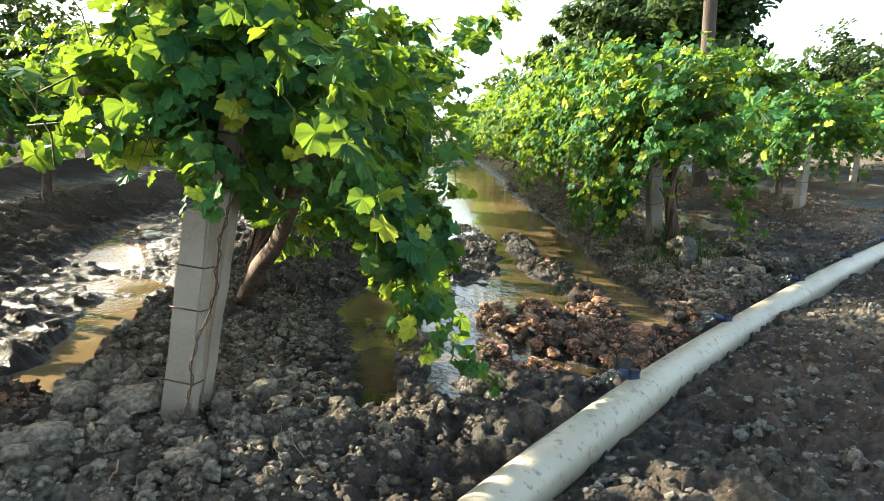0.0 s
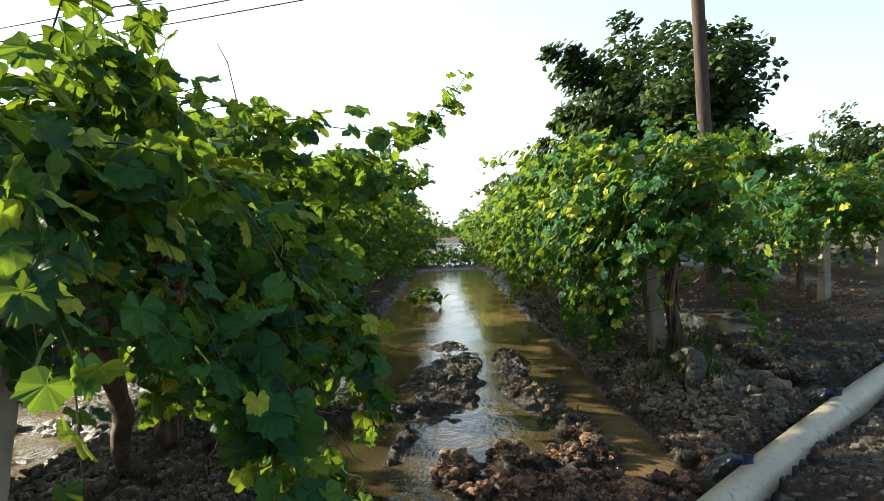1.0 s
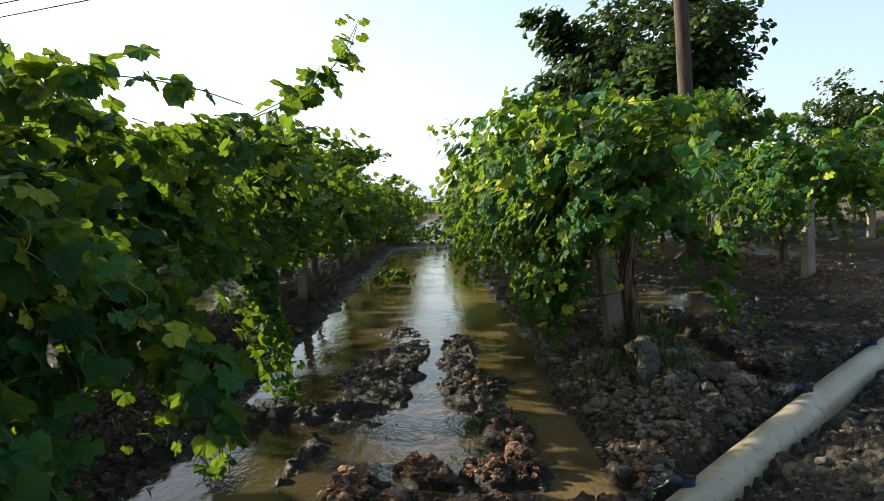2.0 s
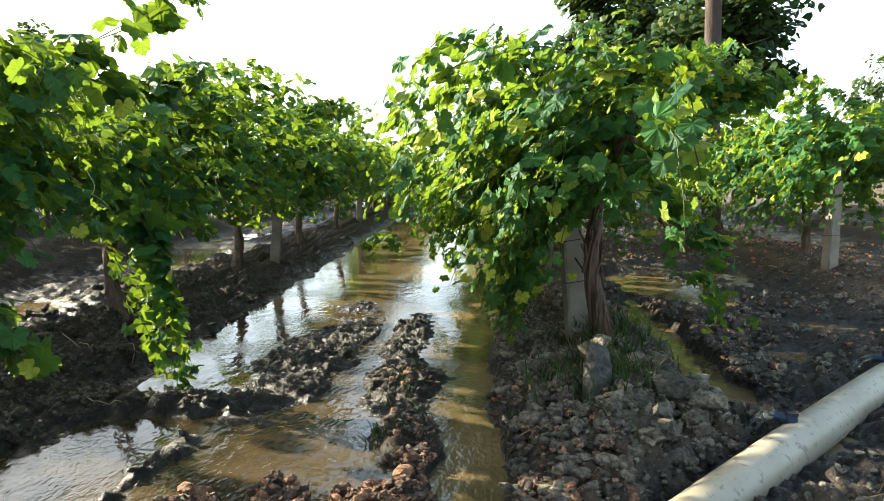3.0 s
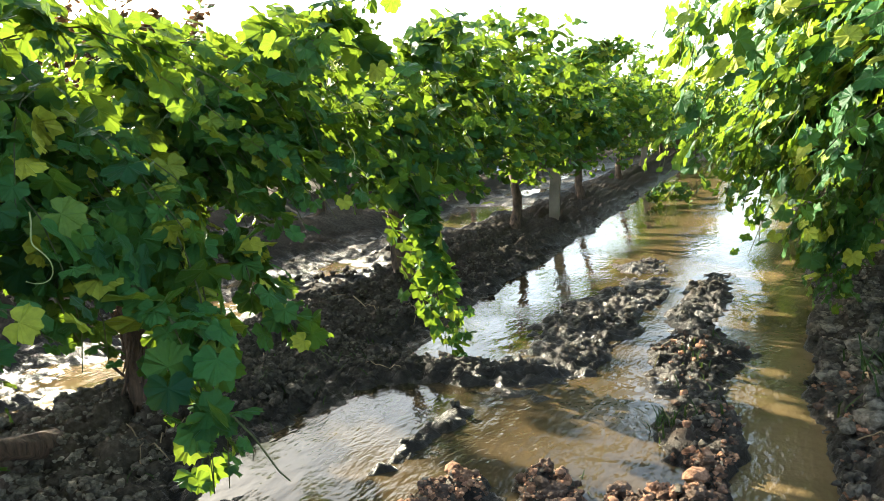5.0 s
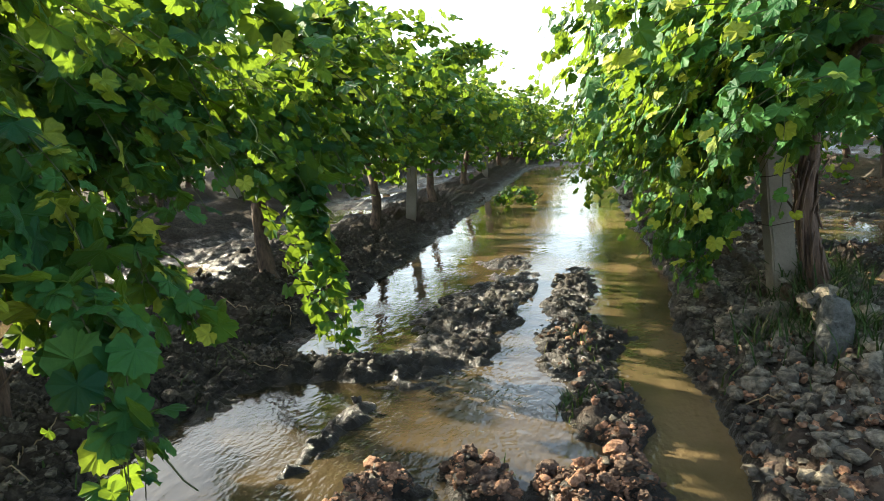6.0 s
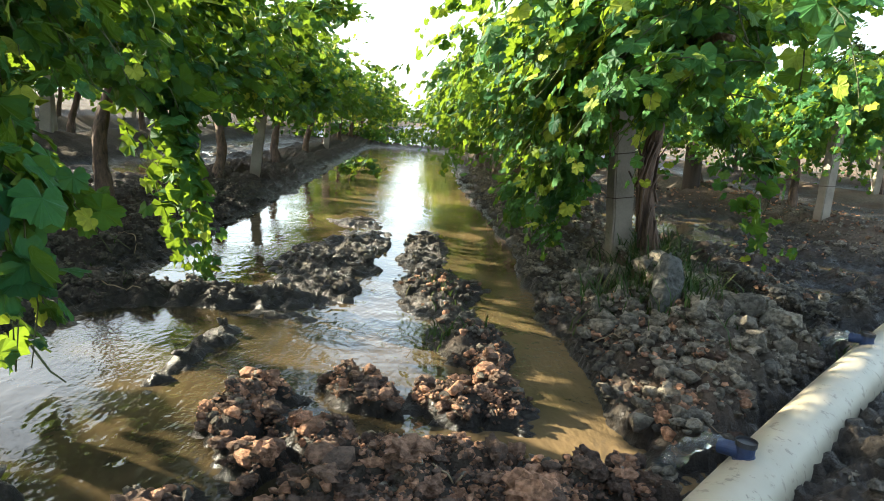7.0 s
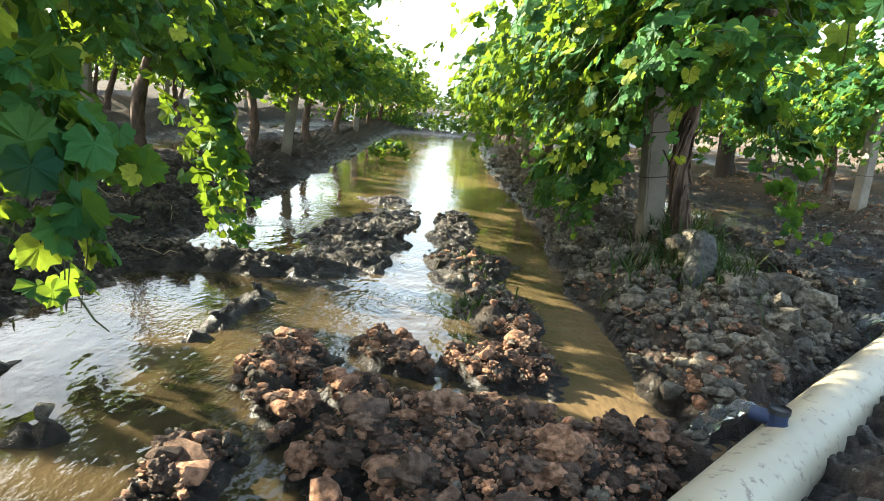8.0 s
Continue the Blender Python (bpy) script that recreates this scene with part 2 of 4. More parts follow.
def soil_material(name, dry_a, dry_b, wet_a, wet_b, wet_top, loose=False, odd=0.45, per_object=False, grey=0.0):
    """Soil that is wet and glossy near the water and dry higher up."""
    m, nt, p = material(name)
    xyz = nt.nodes.new("ShaderNodeSeparateXYZ")
    nt.links.new(place(nt), xyz.inputs[0])
    n_mid, n_fine = noise_of(nt, 3.0), noise_of(nt, 45.0, 6.0)
    add = nt.nodes.new("ShaderNodeMath")
    add.operation = "MULTIPLY_ADD"
    nt.links.new(n_mid, add.inputs[0])
    add.inputs[1].default_value = -0.16
    nt.links.new(xyz.outputs[2], add.inputs[2])
    dryness = between(nt, add.outputs[0], -0.06, wet_top - 0.08)
    # shade under the first row's vines, put into colour; head and far side spared
    bank_shade = nt.nodes.new("ShaderNodeMath")
    bank_shade.operation = "MULTIPLY"
    nt.links.new(between(nt, xyz.outputs[0], 0.25, -0.30), bank_shade.inputs[0])
    shade_span = nt.nodes.new("ShaderNodeMath")
    shade_span.operation = "MAXIMUM"
    nt.links.new(between(nt, xyz.outputs[1], 3.8, 4.7), shade_span.inputs[0])
    nt.links.new(between(nt, xyz.outputs[0], -1.2, -1.7), shade_span.inputs[1])
    nt.links.new(shade_span.outputs[0], bank_shade.inputs[1])
    shaded_dry = nt.nodes.new("ShaderNodeMath")
    shaded_dry.operation = "MULTIPLY"
    nt.links.new(dryness, shaded_dry.inputs[0])
    nt.links.new(between(nt, bank_shade.outputs[0], 0.0, 1.0, 1.0, 0.36), shaded_dry.inputs[1])
    shine, dryness = dryness, shaded_dry.outputs[0]
    dry = ramp(nt, n_fine, (0.40, dry_a), (0.60, dry_b))
    dry = mix(nt, between(nt, noise_of(nt, 0.9), 0.38, 0.62), dry, (0.112, 0.074, 0.049), "MIX") if not loose else dry
    wet = ramp(nt, n_fine, (0.40, wet_a), (0.60, wet_b))
    if loose:
        each = nt.nodes.new("ShaderNodeObjectInfo").outputs["Random"] if per_object else nt.nodes.new("ShaderNodeNewGeometry").outputs["Random Per Island"]
        dry = mix(nt, between(nt, each, 0.52, 0.40, 0.0, grey), dry, (0.155, 0.132, 0.108))
        dry = mix(nt, 1.0, dry, ramp(nt, each, (0.0, (1 - odd, 1 - odd, 1.01 - odd)), (0.5, (0.9, 0.89, 0.88)), (1.0, (1 + 0.7 * odd, 1 + 0.62 * odd, 1 + 0.52 * odd))), "MULTIPLY")
    nt.links.new(mix(nt, dryness, wet, dry), p.inputs["Base Color"])
    nt.links.new(between(nt, shine, 0, 0.6, 0.33, 0.90), p.inputs["Roughness"])
    nt.links.new(between(nt, shine, 0, 0.6, 0.34, 0.22), p.inputs["Specular IOR Level"])
    where = nt.nodes.new("ShaderNodeNewGeometry").outputs["Position"]
    coarse, crumbs = noise_of(nt, 70.0 if loose else 40.0, 5.0, where, 0.7), noise_of(nt, 230.0 if loose else 150.0, 4.0, where, 0.7)
    both = nt.nodes.new("ShaderNodeMath")
    both.operation = "MULTIPLY_ADD"
    nt.links.new(crumbs, both.inputs[0])
    both.inputs[1].default_value = 0.45
    nt.links.new(coarse, both.inputs[2])
    bump(nt, p, both.outputs[0], 1.0, 0.030)
    return m


MUD = soil_material("mud", (0.088, 0.074, 0.056), (0.185, 0.156, 0.118), (0.016, 0.0130, 0.0095), (0.038, 0.030, 0.022), 0.17)
CLOD = soil_material("clod_soil", (0.145, 0.126, 0.097), (0.31, 0.270, 0.208), (0.019, 0.0155, 0.0115), (0.048, 0.039, 0.029), 0.100, True)
RED = ((0.22, 0.118, 0.071), (0.50, 0.280, 0.174), (0.095, 0.056, 0.037), (0.21, 0.120, 0.076), 0.045, True, 0.70)
# dug red earth of the heap; its colour also paints sunlit soil further right
SUBSOIL_AND_SUNLIT = soil_material("red_subsoil_and_sunlit", *RED, grey=0.55)
SUBSOIL_ONE = soil_material("red_subsoil_lump", *RED, per_object=True, grey=0.55)
PEBBLY = soil_material("dry_crumbs", (0.138, 0.129, 0.107), (0.30, 0.277, 0.228), (0.040, 0.034, 0.027), (0.080, 0.068, 0.054), 0.06, True)


def water_material():
    m, nt, p = material("muddy_water")
    n = noise_of(nt, 1.1, 3.0)
    xyz = nt.nodes.new("ShaderNodeSeparateXYZ")
    nt.links.new(place(nt), xyz.inputs[0])
    # silty streams, with the sun on the brown water put into a lighter colour
    flow = nt.nodes.new("ShaderNodeMath")
    flow.operation = "MAXIMUM"
    nt.links.new(between(nt, xyz.outputs[0], 1.05, 1.45), flow.inputs[0])
    nt.links.new(between(nt, xyz.outputs[1], 7.6, 9.2, 0.0, 0.8), flow.inputs[1])
    both = nt.nodes.new("ShaderNodeMath")
    both.operation = "MAXIMUM"
    nt.links.new(flow.outputs[0], both.inputs[0])
    nt.links.new(between(nt, xyz.outputs[0], -1.50, -1.70), both.inputs[1])
    sunlit_silt = both.outputs[0]
    clear = ramp(nt, n, (0.35, (0.026, 0.021, 0.011)), (0.65, (0.080, 0.056, 0.029)))
    thick = ramp(nt, n, (0.35, (0.085, 0.063, 0.030)), (0.65, (0.175, 0.116, 0.060)))
    nt.links.new(mix(nt, sunlit_silt, clear, thick), p.inputs["Base Color"])
    p.inputs["Roughness"].default_value = 0.04
    p.inputs["IOR"].default_value = 1.33
    p.inputs["Specular IOR Level"].default_value = 0.40
    s = nt.nodes.new("ShaderNodeMapping")
    s.inputs["Scale"].default_value = (1.0, 0.55, 1.0)
    nt.links.new(place(nt), s.inputs[0])
    a, b = noise_of(nt, 13.0, 2.0, s.outputs[0]), noise_of(nt, 42.0, 2.0, s.outputs[0])
    calm = between(nt, noise_of(nt, 1.4, 1.0), 0.42, 0.62)
    mul = nt.nodes.new("ShaderNodeMath")
    mul.operation = "MULTIPLY"
    nt.links.new(b, mul.inputs[0])
    nt.links.new(calm, mul.inputs[1])
    add = nt.nodes.new("ShaderNodeMath")
    add.operation = "MULTIPLY_ADD"
    nt.links.new(mul.outputs[0], add.inputs[0])
    add.inputs[1].default_value = 1.1
    nt.links.new(a, add.inputs[2])
    # choppy where the stream runs in past the heap
    chop = nt.nodes.new("ShaderNodeMath")
    chop.operation = "MULTIPLY"
    nt.links.new(between(nt, xyz.outputs[0], 0.0, 0.30), chop.inputs[0])
    nt.links.new(between(nt, xyz.outputs[1], 6.2, 5.4), chop.inputs[1])
    tall = nt.nodes.new("ShaderNodeMath")
    tall.operation = "MULTIPLY"
    nt.links.new(add.outputs[0], tall.inputs[0])
    nt.links.new(between(nt, chop.outputs[0], 0, 1, 1.0, 3.4), tall.inputs[1])
    bump(nt, p, tall.outputs[0], 0.30, 0.0085)
    return m


WATER = water_material()


def leaf_material(name, dark, light, pale, glow, per_object=False):
    m, nt, p = material(name)
    if per_object:
        rand = nt.nodes.new("ShaderNodeObjectInfo").outputs["Random"]
    else:
        rand = nt.nodes.new("ShaderNodeNewGeometry").outputs["Random Per Island"]
    tint = ramp(nt, rand, (0.0, dark), (0.55, light), (0.84, light), (0.95, pale))
    fine = noise_of(nt, 70.0, 3.0)
    col = mix(nt, between(nt, fine, 0.35, 0.7, 0, 0.35), tint, dark)
    nt.links.new(col, p.inputs["Base Color"])
    p.inputs["Roughness"].default_value = 0.48
    p.inputs["Specular IOR Level"].default_value = 0.08
    bump(nt, p, noise_of(nt, 60.0, 3.0), 0.6, 0.008)
    tr = nt.nodes.new("ShaderNodeBsdfTranslucent")
    nt.links.new(mix(nt, 0.8, tint, glow), tr.inputs[0])
    ms = nt.nodes.new("ShaderNodeMixShader")
    ms.inputs[0].default_value = 0.21
    nt.links.new(p.outputs[0], ms.inputs[1])
    nt.links.new(tr.outputs[0], ms.inputs[2])
    nt.links.new(ms.outputs[0], nt.nodes["Material Output"].inputs[0])
    return m


LEAF = leaf_material("vine_leaf", (0.006, 0.035, 0.018), (0.036, 0.113, 0.029), (0.33, 0.34, 0.040), (0.44, 0.64, 0.040))
LEAF_ONE = leaf_material("vine_leaf_single", (0.006, 0.035, 0.018), (0.036, 0.113, 0.029), (0.33, 0.34, 0.040), (0.44, 0.64, 0.040), True)
RED_LEAF = leaf_material("reddish_tree_leaf", (0.030, 0.022, 0.012), (0.060, 0.042, 0.018), (0.10, 0.06, 0.03), (0.22, 0.11, 0.05))
TREE_LEAF = leaf_material("tree_leaf", (0.016, 0.034, 0.012), (0.040, 0.072, 0.020), (0.11, 0.13, 0.03), (0.10, 0.15, 0.02))
GRASS = leaf_material("grass_blade", (0.025, 0.045, 0.014), (0.045, 0.075, 0.022), (0.18, 0.15, 0.07), (0.10, 0.15, 0.03))


def bark_material(name, a, b, scale=30.0):
    m, nt, p = material(name)
    s = nt.nodes.new("ShaderNodeMapping")
    s.inputs["Scale"].default_value = (1, 1, 0.18)
    nt.links.new(place(nt), s.inputs[0])
    n = noise_of(nt, scale, 6.0, s.outputs[0], 0.7)
    nt.links.new(ramp(nt, n, (0.35, a), (0.68, b)), p.inputs["Base Color"])
    p.inputs["Roughness"].default_value = 0.9
    bump(nt, p, n, 0.9, 0.02)
    return m


BARK = bark_material("vine_bark", (0.032, 0.020, 0.014), (0.175, 0.108, 0.070))
CANE = bark_material("green_cane", (0.045, 0.055, 0.018), (0.12, 0.12, 0.04), 40)
POLE_WOOD = bark_material("weathered_pole", (0.034, 0.022, 0.016), (0.070, 0.048, 0.034), 14)


def concrete_material():
    m, nt, p = material("post_concrete")
    n, f = noise_of(nt, 6.0, 5.0), noise_of(nt, 90.0, 4.0)
    col = ramp(nt, n, (0.3, (0.165, 0.138, 0.104)), (0.7, (0.29, 0.245, 0.190)))
    col = mix(nt, between(nt, f, 0.3, 0.7, 0, 0.35), col, (0.33, 0.275, 0.215))
    xyz = nt.nodes.new("ShaderNodeSeparateXYZ")
    nt.links.new(place(nt), xyz.inputs[0])
    splash = between(nt, xyz.outputs[2], 0.28, 0.12)
    nt.links.new(mix(nt, splash, col, (0.17, 0.125, 0.085)), p.inputs["Base Color"])
    p.inputs["Roughness"].default_value = 0.9
    bump(nt, p, f, 0.4, 0.006)
    return m


CONCRETE = concrete_material()


def plain(name, colour, rough, metal=0.0, scale=40.0, spread=0.3, relief=0.25):
    m, nt, p = material(name)
    n = noise_of(nt, scale, 5.0)
    nt.links.new(ramp(nt, n, (0.3, tuple(c * (1 - spread) for c in colour)), (0.7, tuple(min(1, c * (1 + spread)) for c in colour))), p.inputs["Base Color"])
    p.inputs["Roughness"].default_value, p.inputs["Metallic"].default_value = rough, metal
    bump(nt, p, n, relief, 0.004 if relief < 0.5 else 0.03)
    return m


def pipe_material():
    m, nt, p = material("cream_pipe")
    big, fine = noise_of(nt, 2.2, 4.0), noise_of(nt, 26.0, 5.0, rough=0.7)
    col = ramp(nt, big, (0.3, (0.30, 0.258, 0.180)), (0.7, (0.42, 0.368, 0.268)))
    col = mix(nt, between(nt, fine, 0.575, 0.625, 0, 0.9), col, (0.17, 0.135, 0.095))
    col = mix(nt, between(nt, noise_of(nt, 7.0, 3.0), 0.55, 0.75, 0, 0.5), col, (0.42, 0.34, 0.23))
    nt.links.new(col, p.inputs["Base Color"])
    p.inputs["Roughness"].default_value = 0.42
    bump(nt, p, fine, 0.15, 0.004)
    return m


PVC = pipe_material()
BLUE = plain("blue_plastic", (0.010, 0.024, 0.070), 0.55)
BLACK = plain("black_rubber", (0.018, 0.018, 0.02), 0.5)
WIRE = plain("rusty_wire", (0.07, 0.045, 0.03), 0.7, 0.4)
STONE = plain("grey_stone", (0.072, 0.071, 0.062), 0.95, 0.0, 34.0, 0.55, 0.9)
DRY_STEM = plain("dry_stem", (0.24, 0.17, 0.095), 0.85)
TENDRIL = plain("tendril_green", (0.24, 0.26, 0.09), 0.6)
GRAPE = plain("red_grape", (0.16, 0.035, 0.02), 0.4)
STRAND = plain("aluminium_strand", (0.08, 0.08, 0.085), 0.5, 0.5)
FOAM, nt_, p_ = material("clear_splash")
p_.inputs["Base Color"].default_value = (0.62, 0.65, 0.66, 1)
p_.inputs["Transmission Weight"].default_value = 0.9
p_.inputs["IOR"].default_value = 1.33
p_.inputs["Roughness"].default_value = 0.04

# ---- ground: one sheet, fine where the camera walks ----
def spaced(lo, hi, step, far, soft=1.02, mid=0.06, grow=1.10):
    """Grid lines: even between lo and hi, then slowly wider up to mid, then quickly to far."""
    out = [float(q) for q in np.arange(lo, hi + step / 2, step)]
    for sign in (1, -1):
        s, a = step, out[-1] if sign > 0 else lo
        while sign * a < far:
            s = min(s * (soft if s < mid else grow), 60)
            a += sign * s
            out.append(a) if sign > 0 else out.insert(0, a)
    return np.array(out)


gx, gy = spaced(-1.4, 2.9, 0.021, 900, 1.018, 0.06), spaced(2.3, 7.2, 0.021, 900, 1.012, 0.07, 1.09)
GX, GY = np.meshgrid(gx, gy)
GZ = land(GX, GY)
nx, ny = len(gx), len(gy)
idx = np.arange(nx * ny).reshape(ny, nx)
ground = thing("ground", mesh_from("ground", np.stack([GX, GY, GZ], -1).reshape(-1, 3),
               np.stack([idx[:-1, :-1], idx[:-1, 1:], idx[1:, 1:], idx[1:, :-1]], -1).reshape(-1, 4)), MUD,
               label="wet brown vineyard soil with furrows and ridges", category="ground", kind="structure")


def water_sheet():
    xs, ys = np.linspace(-30, 32, 32), np.linspace(-6, 62, 35)
    WX, WY = np.meshgrid(xs, ys)
    n = np.arange(WX.size).reshape(WX.shape)
    f = np.stack([n[:-1, :-1], n[:-1, 1:], n[1:, 1:], n[1:, :-1]], -1).reshape(-1, 4)
    # only the field is flooded: drop the part beyond the pipe
    c = np.stack([WX, WY], -1).reshape(-1, 2)[f].mean(1)
    v = (c[:, 1] - pipe_y(c[:, 0])) * 0.65
    return mesh_from("water", np.stack([WX, WY, 0 * WX], -1).reshape(-1, 3), f[v > -3.5])


thing("water", water_sheet(), WATER, label="muddy irrigation water standing in the furrows", category="water", kind="structure")

# ---- leaves and vines ----
def leaf_template(points, seed):
    """A lobed leaf: tip along +x, stalk at the origin, upper side +z."""
    half = {0: ((0, 1.0), (8, .88), (13, .91), (24, .76), (34, .84), (46, .95), (56, .84), (63, .86), (74, .74), (86, .82), (101, .88), (115, .77), (132, .78), (149, .64), (165, .40)),
            3: ((0, 1.0), (13, .86), (26, .76), (47, .94), (73, .75), (101, .86), (142, .68)),
            1: ((0, 1.0), (26, .77), (48, .93), (72, .75), (102, .84), (150, .58)),
            2: ((0, 1.0), (45, .82), (110, .78))}[points]
    r = np.random.default_rng(seed)
    ring = [(a, q * r.uniform(0.93, 1.07)) for a, q in half] + [(180, 0.10)] + [(360 - a, q * r.uniform(0.93, 1.07)) for a, q in half[:0:-1]]
    a, q = np.radians([p[0] for p in ring]), np.array([p[1] for p in ring])
    x, y = q * np.cos(a), q * np.sin(a)
    z = -0.22 * x * np.abs(x) * r.uniform(0.5, 1.6) - 0.28 * np.abs(y) ** 1.3 * r.uniform(0.2, 1.4) + 0.07 * np.sin(a * 5 + seed) + r.normal(0, 0.03, len(a))
    v = np.vstack([[0, 0, 0], np.stack([x, y, z], -1)]) * 0.58
    n = len(ring)
    k = np.arange(n)
    return v, np.stack([np.zeros(n, int), 1 + k, 1 + (k + 1) % n], -1)


FINE_LEAVES = [leaf_template(0, s) for s in range(4)]
MID_LEAVES = [leaf_template(3, s) for s in range(4)]
COARSE_LEAVES = [leaf_template(1, s) for s in range(3)]
FAR_LEAVES = [leaf_template(2, s) for s in range(3)]


def unit(a):
    return a / (np.linalg.norm(a, axis=-1, keepdims=True) + 1e-9)


def leaf_frames(pos, out, size, r):
    """Turning matrices for leaves that hang outwards and face the light."""
    n = len(pos)
    normal = unit(np.stack([0 * out[:, 0], 0 * out[:, 0], np.full(n, 0.55)], -1) + out * 0.65 + 0.32 * np.array(to_sun) + r.normal(0, 0.45, (n, 3)))
    tip = out * 0.5 + np.array([0, 0, -0.75]) + r.normal(0, 0.45, (n, 3))
    tip = unit(tip - normal * (tip * normal).sum(1)[:, None])
    side = np.cross(normal, tip)
    return np.stack([tip, side, normal], -1) * size[:, None, None]


def leaves_mesh(name, pos, frames, templates, r):
    vs, fs, off = [], [], 0
    which = r.integers(0, len(templates), len(pos))
    for k, (tv, tf) in enumerate(templates):
        sel = which == k
        if not sel.any():
            continue
        v = np.einsum("nij,vj->nvi", frames[sel], tv) + pos[sel][:, None]
        f = tf[None] + (np.arange(sel.sum()) * len(tv))[:, None, None] + off
        vs.append(v.reshape(-1, 3))
        fs.append(f.reshape(-1, 3))
        off += sel.sum() * len(tv)
    return mesh_from(name, np.vstack(vs), np.vstack(fs), False)


def shoot(p, d, length, droop, r, floor=0.35, step=0.06):
    """A growing cane: rises, then bends over under its weight."""
    p, d = np.array(p, float), unit(np.array(d, float))
    path = [p.copy()]
    for k in range(int(length / step)):
        d = unit(d + np.array([0, 0, -droop * step]) + r.normal(0, 0.10, 3))
        p = p + d * step
        if p[2] < floor:
            break
        path.append(p.copy())
    return np.array(path)


def shoot_leaves(path, axis, r, size=0.13, gap=1.0):
    """Leaf places, outward ways and sizes along a cane."""
    n = max(2, int(len(path) * gap))
    t = np.sort(r.uniform(0.04, 1, n)) * (len(path) - 1)
    i = np.minimum(t.astype(int), len(path) - 2)
    pos = path[i] + (path[i + 1] - path[i]) * (t - i)[:, None]
    jit = unit(r.normal(0, 1, (n, 3)) * np.array([1, 1, 0.6]))
    pos = pos + jit * r.uniform(0.02, 0.10, n)[:, None]
    out = pos - axis
    out[:, 2] *= 0.3
    out = unit(unit(out) + jit * 0.6)
    sz = size * r.uniform(0.55, 1.2, n) * (1.05 - 0.55 * (t / (len(path) - 1)) ** 3)
    return pos, out, sz


def through_points(pts, r, loose, step=0.06):
    """A wavering cane through a few points."""
    pts = pts + r.normal(0, loose, pts.shape) * np.array([1, 1, 0.5])
    ext = np.vstack([2 * pts[0] - pts[1], pts, 2 * pts[-1] - pts[-2]])
    out = []
    for a, b, c, d in zip(ext, ext[1:], ext[2:], ext[3:]):
        n = max(2, int(np.linalg.norm(c - b) / step))
        for t in np.arange(n) / n:
            out.append(0.5 * (2 * b + (c - a) * t + (2 * a - 5 * b + 4 * c - d) * t ** 2 + (3 * b - a - 3 * c + d) * t ** 3))
    out.append(pts[-1])
    return np.array(out) + r.normal(0, 0.008, (len(out), 3))


